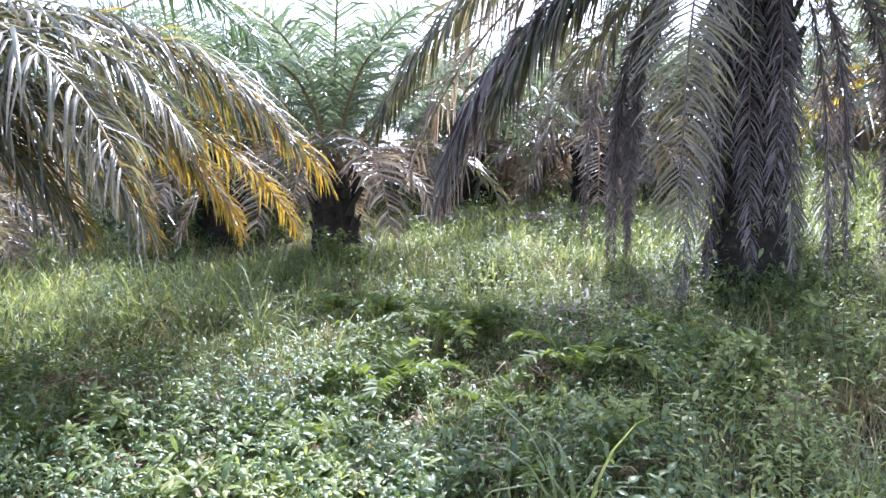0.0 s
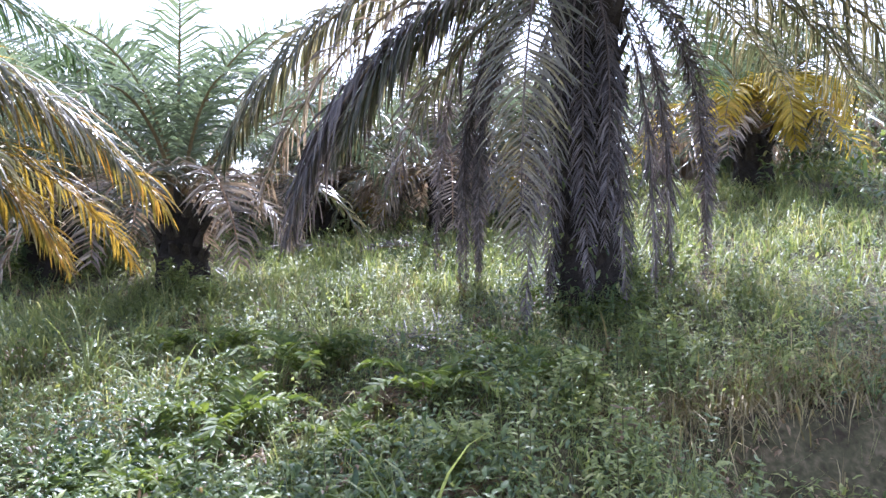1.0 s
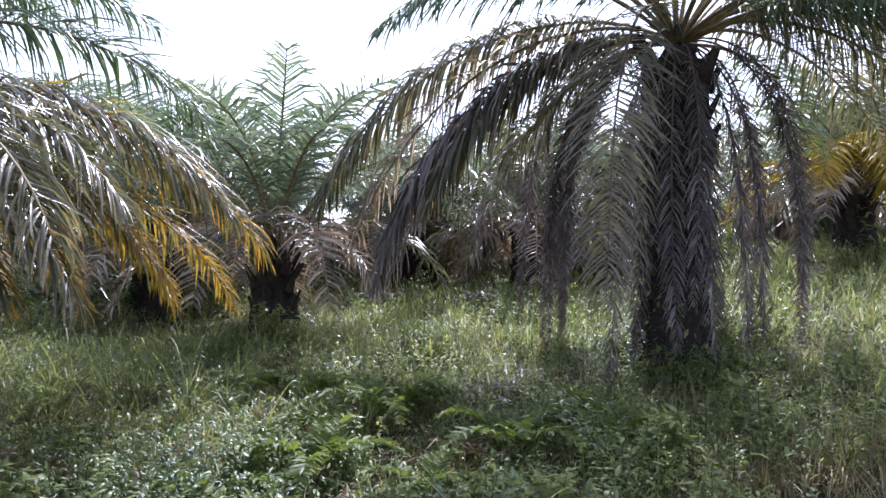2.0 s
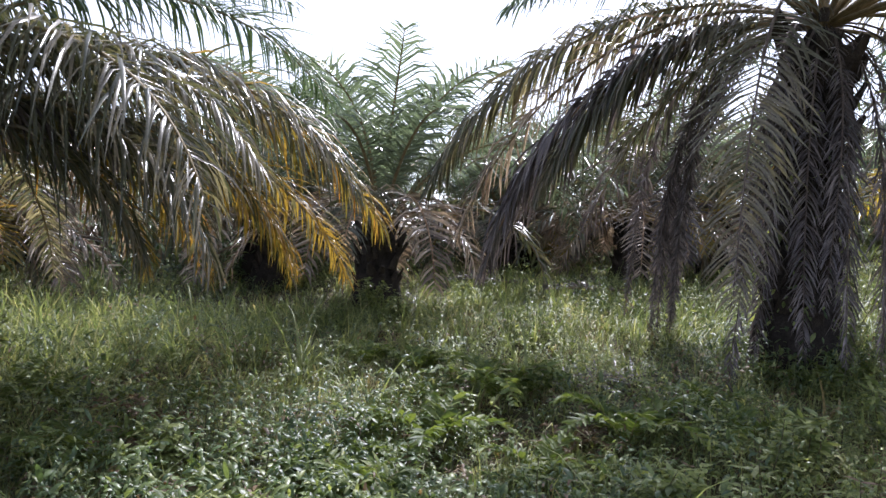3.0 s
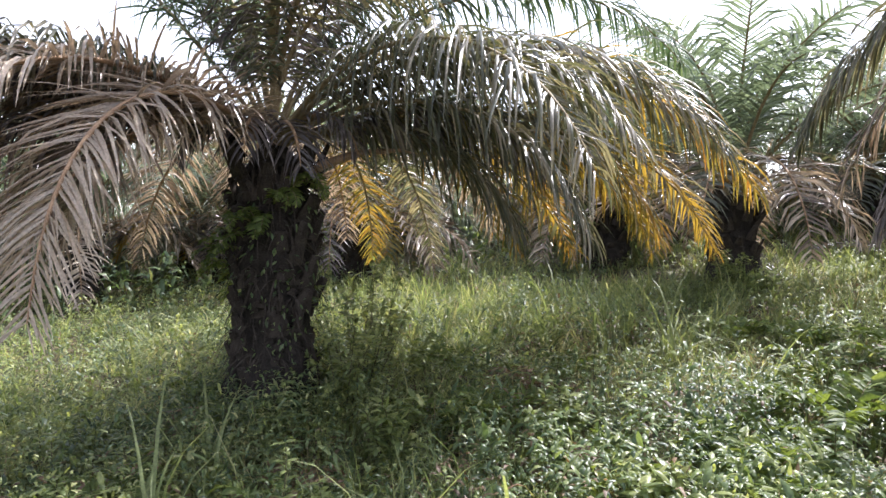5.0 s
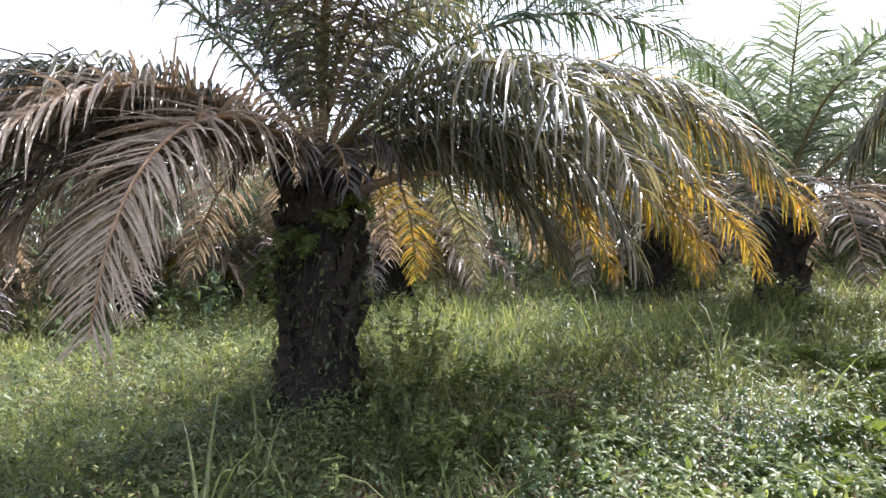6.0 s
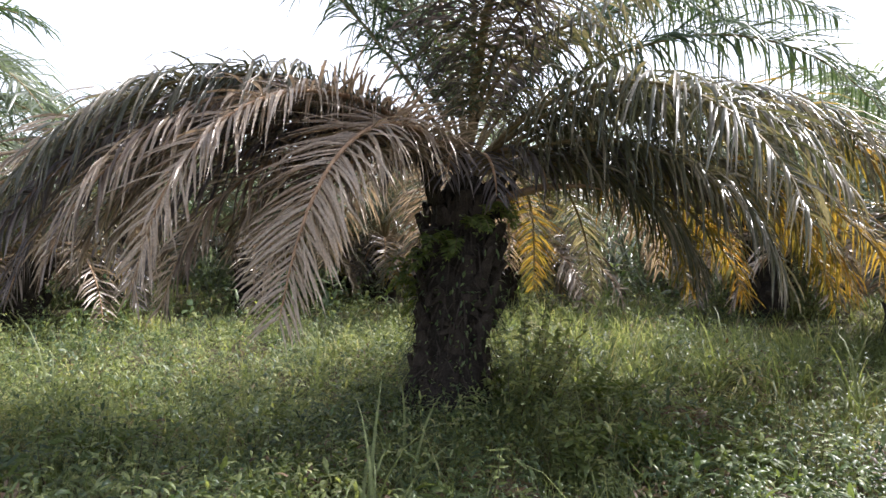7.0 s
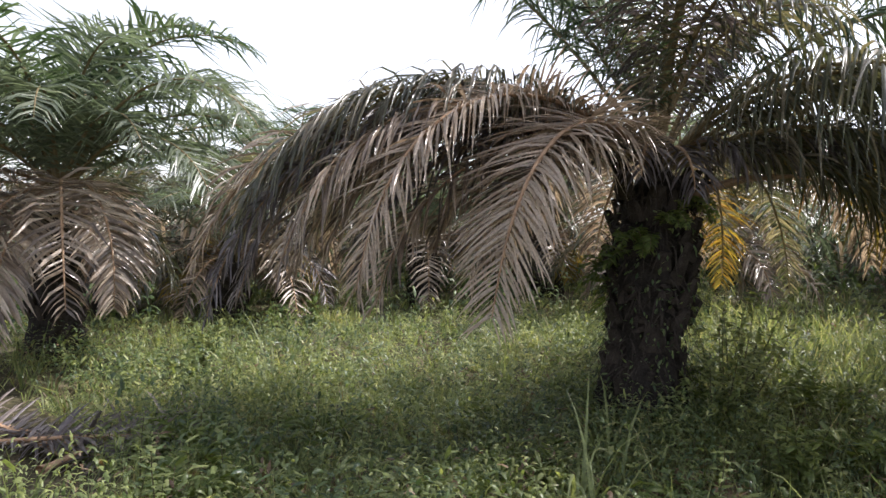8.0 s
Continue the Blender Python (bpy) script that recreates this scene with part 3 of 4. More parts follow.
fa(6.2, 9.4, 3.4, -45, GREEN, leaf=0.9, bend=1.4, stalk=0.32, dense=20)
fa(4.6, 10.2, 3.6, -45, GREEN, leaf=0.9, bend=1.4, stalk=0.32, dense=20)
fa(2.6, 10.4, 3.8, -40, GREEN, leaf=0.9, bend=1.4, stalk=0.32, dense=20)
fa(4.2, 9.6, 1.9, -75, GREEN, leaf=0.8, bend=1.2, tip_mat=YELLOW, e0=35)
fa(1.0, 6.2, 5.9, 15, GREEN, leaf=0.9, bend=1.2, stalk=0.32, dense=20)
fa(2.0, 5.2, 6.2, 20, GREEN, leaf=0.9, bend=1.2, stalk=0.32, dense=20)
fa(4.8, 5.4, 6.1, 15, GREEN, leaf=0.9, bend=1.2, stalk=0.32, dense=20)
fa(6.0, 7.4, 6.0, 20, GREEN, leaf=0.9, bend=1.0, stalk=0.32, dense=20)
fa(5.4, 8.8, 6.3, 35, GREEN, leaf=0.85, bend=1.0, stalk=0.32, dense=20)
fa(3.0, 8.8, 6.6, 50, GREEN, leaf=0.85, bend=0.9, stalk=0.32, dense=20)
fa(1.9, 8.6, 6.1, 30, GREEN, leaf=0.85, bend=0.9, stalk=0.32, dense=20)
fa(3.7, 6.7, 6.8, 60, GREEN, leaf=0.85, bend=0.9, stalk=0.32, dense=20)
fa(2.7, 6.6, 6.7, 50, GREEN, leaf=0.85, bend=0.9, stalk=0.32, dense=20)


trunk_fibre(A, 0.38, HA, 900, 33)
trunk_cover(A, 0.44, 1.2, 300, 34, WEED, "green climbing leaves at the foot of the trunk")
trunk_cover(A, 0.5, 3.0, 260, 35, WEEDLITE, "bright green climbing leaves up the trunk", 0.1)


LOW = (0.8, 1.0, 0.0)


def common_palm(x, y, height, label, seed, n=22, dead=6, mats=None, low=None, scale=1.0, rise=(0.0, 3.0), arch=False, drop=(0.35, 0.85), leaf=0.88):
    """A whole palm: upright heart, arching middle, hanging dead skirt."""
    p, rng = palm_tree(x, y, label, seed)
    trunk_parts(p, height, 0.38, rng, 60)
    mats = mats or [GREEN, GREEN, MIXED]
    for k in range(n):
        f = (k + 0.5) / n
        a = k * 2.39996 + rng.normal(0, 0.12)
        r = scale * ((1.4 + 1.4 * f) if arch else (1.0 + 2.0 * f)) * rng.uniform(0.9, 1.1)
        dz = rise[1] * (1 - f) + rise[0] * f
        e1 = (-5 - 65 * f if arch else 35 - 105 * f) + rng.normal(0, 6)
        frond(p, r * math.cos(a), r * math.sin(a), dz, e1, mats[k % len(mats)], rng, (0.1 * math.cos(a), 0.1 * math.sin(a), height), leaf=leaf, bend=0.8 + 0.8 * f, wide=0.042, count=54, shape=LOW)
    low = low or [DEAD, MIXED, YELLOW]
    for k in range(dead):
        a = k * 2 * np.pi / dead + rng.uniform(-0.5, 0.5)
        r = rng.uniform(1.3, 2.9)
        frond(p, r * math.cos(a), r * math.sin(a), -height * rng.uniform(*drop), -80, low[k % len(low)], rng, (0, 0, height), leaf=0.75, bend=1.1, wide=0.045, count=44, shape=LOW, rib=DEADRACHIS, e0=rng.uniform(20, 45))
    return p


# C: behind, between the two; D, E, G and others further off
C = common_palm(-1.75, 11.2, 1.35, "young oil palm with upright grey-green fronds", 8, 17, 9, [HAZED], [DEAD, MIXED, DEAD], 1.3, (0.0, 3.6))
E = common_palm(-11.9, 0.85, 2.3, "oil palm with bright green arching fronds and dry lower ones", 12, 12, 8, [HAZED, GREEN], [DEAD, DEAD, MIXED], 1.5, (0.0, 2.9), True, leaf=1.12)
for dx, dy, dz in ((1.7, -1.0, -1.7), (2.2, 0.2, -1.2), (1.3, -1.9, -1.0)):
    frond(E, dx, dy, dz, -84, DEAD, np.random.default_rng(int(40 + 10 * dx)), (0, 0, 2.3), leaf=0.75, bend=0.8, wide=0.045, e0=42, messy=0.6, rib=DEADRACHIS, label="dry tan frond hanging down")
for dx, dy, dz, e1, e0 in ((1.5, 1.9, 1.3, -58, 64), (2.0, 2.3, 0.5, -66, 54), (1.3, 1.5, 2.3, -35, 74), (2.4, 1.2, 0.1, -70, 48), (2.3, 0.4, 0.6, -66, 52), (2.3, -0.7, 0.8, -62, 56), (0.6, -2.4, 0.3, -68, 50), (1.5, -1.7, 1.2, -55, 62), (-0.8, -1.9, 1.7, -45, 68), (0.5, 0.3, 3.2, 35, 84), (1.2, 2.5, 0.0, -72, 44), (1.7, -2.0, -0.1, -72, 42)):
    frond(E, dx, dy, dz, e1, HAZED, np.random.default_rng(int(900 + 100 * dx)), (0, 0, 2.3), leaf=0.95, bend=1.2, wide=0.045, e0=e0, messy=0.6, dense=17, shape=LOW)
G = common_palm(9.6, 13.4, 1.15, "oil palm with bright yellow lower fronds", 14, 18, 11, [HAZED, MIXED], [BRIGHT, MIXED, HAZED, DEAD], 1.25, (0.0, 3.5))
for dx, dy, dz in ((-0.7, -2.0, -0.4), (-1.6, -1.5, -0.5), (0.4, -2.0, -0.3), (-0.2, -1.5, -0.7)):
    frond(G, dx, dy, dz, -84, BRIGHT, np.random.default_rng(int(90 + 10 * dx)), (0, 0, 1.5), leaf=0.8, bend=0.9, wide=0.05, e0=62, label="bright yellow frond hanging down")
H = common_palm(3.1, 14.8, 1.3, "oil palm with tan withered lower fronds", 17, 18, 18, [HAZED, MIXED], [DEAD, MIXED, DEAD, GREYDEAD, YELLOW], 1.25, (0.0, 3.5))
SPOTS = [(-8.7, 11.0, H), (-5.2, 15.6, E), (-14.2, 9.0, C), (-18.5, 3.0, H), (-20, 12, G), (-11.5, 17.5, E), (-0.5, 22, C), (8.0, 20.5, H), (1.2, 19.0, H), (5.0, 24, E), (16.5, 17.5, H), (-19.5, -5.0, E), (18, 27, G), (-27, 6, H), (-7, 26, H), (-22, 22, C), (-15, 28, H), (25, 22, E), (-27, 15, E), (3, 30, E), (13.5, 25, E), (-16, 13.5, H), (-17.5, 7.2, E), (-23.5, 0.5, E), (-23, 7.5, C), (-30, -3, E), (-4.4, 14.2, C), (0.4, 17.2, C), (5.6, 17.0, H), (11.5, 17.5, G), (-8.0, 20.5, H), (-4.0, 20.0, C), (20.5, 14, H), (-15.5, 4.8, H), (-13.0, 12.0, H)]
for k, (x, y, src) in enumerate(SPOTS):
    c = copy_thing(src, pose(x, y, float(ground_z(x, y)), 0, 0, 57 * k + 20))


# ---- undergrowth ----
rngU = np.random.default_rng(77)


def scatter(n, r0, r1, a0=-52.0, a1=105.0, power=1.0):
    """Points round the standing place, thinning with distance; angles from +y to the left."""
    r = r0 + (r1 - r0) * rngU.random(n) ** power
    a = np.radians(a0 + (a1 - a0) * rngU.random(n))
    x, y = -0.4 - r * np.sin(a), -0.3 + r * np.cos(a)
    clear = np.minimum(np.hypot(x + 4.8, y - 4.5), np.hypot(x - 3.25, y - 7.4)) > 0.42
    clear &= ~((x < -5.7) & (y < 0.25) & (x > -9.5))
    return x[clear], y[clear]


def patch(x, y, f=0.5, o=0.0):
    """Smooth uneven value in 0..1 over the ground."""
    return 0.5 + 0.25 * np.sin(x * f * 1.9 + 1.3 + o) * np.sin(y * f * 1.7 + 0.4 - o) + 0.25 * np.sin(x * f * 0.8 - y * f * 1.1 + 2 * o)


def weed_leaves(x, y, height, leaf, rng, per=12, shape=(0.25, 1.0, 0.75, 0.0), low=0.35, broad=0.33):
    """Upright weeds: drooping opposite leaf pairs up a leaning stem, thick at the top, bare below."""
    n = len(x)
    z = ground_z(x, y)
    lean = rng.normal(0, 0.3, (n, 2))
    k = np.arange(per)
    lv = (low + (1 - low) * (k // 2 + 0.5) / (per / 2))[None] * np.ones((n, 1)) + rng.normal(0, 0.05, (n, per))
    h = height[:, None] * lv
    bx, by = x[:, None] + lean[:, :1] * h, y[:, None] + lean[:, 1:] * h
    a = rng.uniform(0, 6.28, (n, 1)) + (k // 2) * 1.7 + (k % 2) * np.pi + rng.normal(0, 0.4, (n, per))
    el = rng.normal(0.25, 0.5, (n, per))
    d = np.stack([np.cos(a) * np.cos(el), np.sin(a) * np.cos(el), np.sin(el)], -1).reshape(-1, 3)
    base = np.stack([bx, by, z[:, None] + h], -1).reshape(-1, 3) + d * 0.02
    side = np.stack([-np.sin(a), np.cos(a), rng.normal(0, 0.3, (n, per))], -1).reshape(-1, 3)
    ln = (leaf[:, None] * rng.uniform(0.55, 1.25, (n, per))).ravel()
    return blades(base, d, side, ln, ln * broad * rng.uniform(0.75, 1.15, len(ln)), rng.uniform(0.8, 2.6, len(ln)), fold=0.45, shape=shape)


FAR = (0.6, 0.9, 0.0)


def grass_blades(x, y, ln, wd, rng, spread=0.45, bend=1.2, shape=(0.8, 1.0, 0.7, 0.0)):
    n = len(x)
    a = rng.uniform(0, 6.28, n)
    t = np.abs(rng.normal(0, spread, n))
    d = unit(np.stack([np.cos(a) * t, np.sin(a) * t, np.ones(n)], -1))
    side = np.stack([-np.sin(a), np.cos(a), 0 * a], -1)
    return blades(np.stack([x, y, ground_z(x, y) - 0.02], -1), d, side, ln, wd, bend * rng.uniform(0.4, 1.7, n), fold=0.2, shape=shape)


def tussock_blades(x, y, size, per, wd, rng, shape=(0.8, 1.0, 0.7, 0.0)):
    """Grass in tussocks: blades fan out from each foot and arch over."""
    n = len(x)
    a = rng.uniform(0, 6.28, (n, per))
    t = np.abs(rng.normal(0.1, 0.5, (n, per)))
    ln = (size[:, None] * rng.uniform(0.5, 1.15, (n, per))).ravel()
    bx = (x[:, None] + 0.12 * size[:, None] * np.cos(a) * t).ravel()
    by = (y[:, None] + 0.12 * size[:, None] * np.sin(a) * t).ravel()
    lean = rng.normal(0, 0.2, (n, 1, 2))
    d = unit(np.stack([np.cos(a) * t + lean[:, :, 0], np.sin(a) * t + lean[:, :, 1], np.ones((n, per))], -1)).reshape(-1, 3)
    side = np.stack([-np.sin(a), np.cos(a), 0 * a], -1).reshape(-1, 3)
    return blades(np.stack([bx, by, ground_z(bx, by) - 0.02], -1), d, side, ln, np.repeat(wd, per) * rng.uniform(0.6, 1.3, len(ln)), rng.uniform(0.8, 3.2, len(ln)), fold=0.2, shape=shape)


def stuff(name, piece, mat, label):
    ob = new(name, mesh_from(name, piece[0], [piece[1], piece[2]], mat))
    return tagged(ob, label, "undergrowth", kind="stuff")


def grassiness(x, y):
    """Where grass rules over broad leaves: behind on the left and on the rise."""
    far = 1 / (1 + np.exp(-(np.hypot(x, y) - 8.0) * 1.1))
    return np.clip(0.7 * far + 0.7 * (patch(x, y, 0.8) - 0.45), 0, 1)


def trodden(x, y):
    """A strip of short pale grass that crosses between the palms."""
    mid = 6.9 + 0.22 * x + 0.25 * np.sin(1.1 * x)
    return np.exp(-(((y - mid) / 0.65) ** 2)) * (1 / (1 + np.exp((np.abs(x + 0.8) - 2.6) * 3)))


def clumped(x, y, f, o, cut):
    keep = patch(x, y, f, o) + rngU.normal(0, 0.12, len(x)) > cut
    return x[keep], y[keep]


def wild(x, y):
    """Uneven growth in 0..1 from several waves, so that no row repeats."""
    v = np.sin(1.7 * x + 0.9 * y + 0.6) + np.sin(-1.1 * x + 2.1 * y + 2.3) + np.sin(2.9 * x - 1.3 * y + 4.0) + np.sin(0.6 * x + 0.5 * y + 1.0) + 0.7 * np.sin(4.3 * x + 3.1 * y)
    return np.clip(0.5 + v / 6.0, 0, 1)


def edge(x, y):
    """0 on the bare litter beside the track, 1 in the full growth."""
    return np.clip((np.hypot(x + 0.4, y + 0.3) - 2.75 - 0.35 * np.sin(2.3 * x) - 0.2 * np.sin(5.1 * x + 1)) / 1.0, 0, 1) * (1 - 0.93 * np.clip(3 * track_side(x, y), 0, 1))


OVATE = (0.3, 1.0, 0.8, 0.0)
x, y = scatter(25000, 2.6, 16.0, power=1.15)
keep = rngU.random(len(x)) > np.maximum(0.72 * grassiness(x, y), 0.93 * trodden(x, y))
keep &= rngU.random(len(x)) < edge(x, y) * (0.4 + 1.1 * wild(x + 3.1, y))
x, y = x[keep], y[keep]
dist = np.hypot(x, y)
kind = wild(x * 0.7 + 5, y * 0.7) + rngU.normal(0, 0.13, len(x))
hgt = (0.12 + 0.55 * wild(x, y)) * rngU.uniform(0.5, 1.3, len(x)) * (0.45 + 0.55 * edge(x, y))
lf = rngU.uniform(0.04, 0.075, len(x)) * np.where(rngU.random(len(x)) < 0.16, 1.6, 1.0)
near = dist < 4.4
for name, mat, pick, shp, label in (("broadleaf_weeds", WEED, (kind < 0.58) & near, OVATE, "dense dark green broadleaf weeds covering the ground"), ("pale_weeds", WEEDLITE, (kind >= 0.58) & near, OVATE, "pale green young broadleaf weeds covering the ground"), ("farther_weeds", WEED, (kind < 0.52) & ~near, FAR, "dark green broadleaf weeds between the palms"), ("farther_pale_weeds", WEEDLITE, (kind >= 0.52) & ~near, FAR, "pale green broadleaf weeds between the palms")):
    stuff(name, weed_leaves(x[pick], y[pick], hgt[pick], lf[pick], rngU, 14 if shp is OVATE else 9, shp), mat, label)
for name, mat, n, o, label in (("side_weeds", WEED, 1500, 0.0, "dark green weeds in clumps beside the short palm"), ("side_pale_weeds", WEEDLITE, 1500, 2.0, "pale green weeds in clumps beside the short palm")):
    x, y = rngU.uniform(-11.0, -5.0, n), rngU.uniform(0.6, 7.5, n)
    keep = (rngU.random(n) < 1.7 * wild(1.3 * x + o, 1.3 * y) ** 1.5) & (np.hypot(x + 4.8, y - 4.5) > 0.5)
    x, y = x[keep], y[keep]
    stuff(name, weed_leaves(x, y, (0.1 + 0.65 * wild(1.3 * x + o, 1.3 * y)) * rngU.uniform(0.6, 1.2, len(x)), rngU.uniform(0.06, 0.11, len(x)), rngU, 10, FAR), mat, label)
x, y = clumped(*scatter(1900, 2.8, 11.0), 1.3, 4.0, 0.55)
stuff("dry_weeds", weed_leaves(x, y, (0.12 + 0.42 * wild(x, y)) * rngU.uniform(0.6, 1.2, len(x)), rngU.uniform(0.05, 0.085, len(x)), rngU, 10, FAR), WEEDBROWN, "reddish brown dried weeds")
x, y = clumped(*scatter(2600, 2.8, 9.0), 1.6, 1.0, 0.4)
stuff("creeping_vines", weed_leaves(x, y, rngU.uniform(0.05, 0.16, len(x)), rngU.uniform(0.04, 0.08, len(x)), rngU, 8, FAR, 0.2, 0.7), WEEDLITE, "low creeping vine leaves among the grass")
x, y = scatter(5200, 2.2, 6.5)
stuff("leaf_litter", weed_leaves(x, y, rngU.uniform(0.005, 0.04, len(x)), rngU.uniform(0.04, 0.09, len(x)), rngU, 3, FAR, 0.3), WEEDBROWN, "brown dead leaves lying on the soil")

x, y = scatter(7500, 5.0, 30.0, -55, 108, 1.25)
keep = (rngU.random(len(x)) < (grassiness(x, y) + 0.06) * (1 - 0.9 * trodden(x, y)) * (0.35 + 1.2 * wild(x * 0.8, y * 0.8 + 2)))
x, y = x[keep], y[keep]
dist = np.hypot(x, y)
stuff("tall_grass", tussock_blades(x, y, (0.22 + 0.55 * wild(x * 0.9, y * 0.9)) * rngU.uniform(0.65, 1.2, len(x)), 11, 0.009 + 0.0011 * dist, rngU, FAR), GRASS, "tall green grass tussocks on the rise behind the weeds")
x, y = rngU.uniform(-4.0, 2.6, 30000), rngU.uniform(5.0, 9.0, 30000)
keep = rngU.random(len(x)) < trodden(x, y)
x, y = x[keep], y[keep]
half = rngU.random(len(x)) < 0.6
stuff("trodden_grass", grass_blades(x[half], y[half], rngU.uniform(0.08, 0.22, half.sum()), rngU.uniform(0.007, 0.014, half.sum()), rngU, 0.9, 1.5, FAR), GRASS, "short pale grass on a trodden strip")
stuff("trodden_dry_grass", grass_blades(x[~half], y[~half], rngU.uniform(0.06, 0.2, (~half).sum()), rngU.uniform(0.007, 0.014, (~half).sum()), rngU, 1.1, 1.5, FAR), GRASSDRY, "short straw-coloured grass on a trodden strip")
x, y = clumped(*scatter(1500, 5.0, 26.0, -55, 105), 1.1, 5.0, 0.45)
stuff("dry_grass", tussock_blades(x, y, rngU.uniform(0.25, 0.5, len(x)), 9, 0.007 + 0.0009 * np.hypot(x, y), rngU, FAR), GRASSDRY, "straw-coloured dry grass among the green")
x, y = clumped(*scatter(4200, 3.0, 9.0), 1.4, 0.3, 0.35)
stuff("short_grass", tussock_blades(x, y, rngU.uniform(0.25, 0.6, len(x)), 7, rngU.uniform(0.004, 0.011, len(x)), rngU, FAR), GRASS, "short green grass between the weeds")
x, y = rngU.uniform(-9.0, -1.4, 1500), rngU.uniform(5.8, 10.5, 1500)
keep = (trodden(x, y) < 0.3) & (rngU.random(len(x)) < 0.3 + wild(x, y + 1))
x, y = x[keep], y[keep]
stuff("lush_grass", tussock_blades(x, y, rngU.uniform(0.35, 0.75, len(x)), 16, rngU.uniform(0.013, 0.022, len(x)), rngU), GRASS, "lush tall green grass behind the short palm")
x, y = rngU.uniform(-1.2, 9.5, 1400), rngU.uniform(8.3, 14.0, 1400)
keep = rngU.random(len(x)) < 0.3 + wild(x, y)
x, y = x[keep], y[keep]
stuff("rise_grass", tussock_blades(x, y, rngU.uniform(0.3, 0.7, len(x)), 14, rngU.uniform(0.014, 0.024, len(x)), rngU, FAR), GRASS, "pale green grass on the sunlit rise")
x, y = rngU.uniform(-8.5, -1.5, 900), rngU.uniform(0.2, 4.2, 900)
keep = (np.hypot(x + 0.6, y + 0.4) > 3.2) & (np.hypot(x + 4.8, y - 4.5) > 0.5) & ~((x < -5.7) & (y < 0.25))
x, y = x[keep], y[keep]
stuff("shade_grass", tussock_blades(x, y, rngU.uniform(0.2, 0.5, len(x)), 14, rngU.uniform(0.008, 0.015, len(x)), rngU, FAR), GRASS, "green grass in the shade of the withered fronds")
x, y = clumped(*scatter(2300, 13.0, 36.0, -58, 112), 0.7, 2.2, 0.36)
open_rise = (x > -3.5) & (y < 16.0) & (x < 9.0)
x, y = x[~open_rise], y[~open_rise]
stuff("far_brush", weed_leaves(x, y, rngU.uniform(0.4, 1.3, len(x)), rngU.uniform(0.18, 0.3, len(x)), rngU, 14, FAR, 0.15), WEED, "tangled brush between the far palms")
for name, mat, n, label in (("far_frond_thicket", HAZED, 1300, "thicket of green palm leaves far off, paled for haze"), ("far_dead_fronds", DEAD, 700, "tangle of dead palm leaves far off")):
    x, y = scatter(n, 20.0, 46.0, -62, 115)
    stuff(name, tussock_blades(x, y, rngU.uniform(1.6, 4.2, len(x)), 14, rngU.uniform(0.07, 0.13, len(x)), rngU, FAR), mat, label)
n = 3000
x, y = rngU.uniform(2.3, 5.6, n), rngU.normal(4.35, 0.16, n)
stuff("bank_grass", grass_blades(x, y, rngU.uniform(0.25, 0.6, n), rngU.uniform(0.005, 0.01, n), rngU, 0.9, 3.2), GRASSDRY, "matted straw-coloured grass hanging over the bank")


# ---- plants that stand out singly ----
def weed_plant(seed, mat, height, leaf, pairs):
    """A single broad-leaved weed with a thin stem."""
    rng = np.random.default_rng(seed)
    e = new("weed_plant")
    z = np.linspace(-0.03, height, 6)
    pth = np.stack([0.12 * height * np.sin(z * 4 + seed), 0.1 * height * np.sin(z * 3 + 2 * seed), z], 1)
    v, q = tube(pth, np.linspace(0.006, 0.002, 6), 5)
    part("stem", mesh_from("stem", v, [q], STEM), e)
    for k in range(pairs * 2):
        h = height * (0.25 + 0.75 * (k // 2 + 1) / pairs)
        a = (k // 2) * 1.6 + (k % 2) * np.pi + rng.normal(0, 0.25)
        at = np.array([np.interp(h, z, pth[:, 0]), np.interp(h, z, pth[:, 1]), min(h, height)])
        d = unit(np.array([[math.cos(a), math.sin(a), rng.uniform(0.2, 0.7)]]))
        ln = np.array([leaf * rng.uniform(0.75, 1.15)])
        v, q, t = blades(at[None], d, np.array([[-math.sin(a), math.cos(a), 0.1]]), ln, ln * 0.42, np.array([rng.uniform(0.8, 1.6)]), fold=0.35, shape=[0.12, 0.85, 1.0, 0.7, 0.3, 0.0])
        part("leaf", mesh_from("leaf", v, [q, t], mat), e)
    return e


def fern_plant(seed, mat, size, n):
    rng = np.random.default_rng(seed)
    e = new("fern")
    for k in range(n):
        a = k * 2.4 + rng.normal(0, 0.2)
        r = size * rng.uniform(0.7, 1.1)
        frond(e, r * math.cos(a), r * math.sin(a), size * rng.uniform(0.2, 0.6), -45, mat, rng, (0, 0, 0), leaf=0.24 * size, bend=0.6, wide=0.06 * size, count=24, shape=LOW, stalk=0.15, thick=0.12, e0=65)
    return e


def grass_tuft(seed, mat, size, n, spread=0.5):
    rng = np.random.default_rng(seed)
    e = new("grass_tuft")
    for k in range(n):
        a, t = rng.uniform(0, 6.28), abs(rng.normal(0, spread))
        d = unit(np.array([[math.cos(a) * t, math.sin(a) * t, 1.0]]))
        b = np.array([[rng.normal(0, 0.03), rng.normal(0, 0.03), -0.02]])
        v, q, t3 = blades(b, d, np.array([[-math.sin(a), math.cos(a), 0]]), np.array([size * rng.uniform(0.6, 1.1)]), np.array([rng.uniform(0.014, 0.024)]), np.array([rng.uniform(1.5, 4.5)]), fold=0.4, shape=[0.6, 1.0, 0.95, 0.7, 0.4, 0.0])
        part("blade", mesh_from("blade", v, [q, t3], mat), e)
    return e


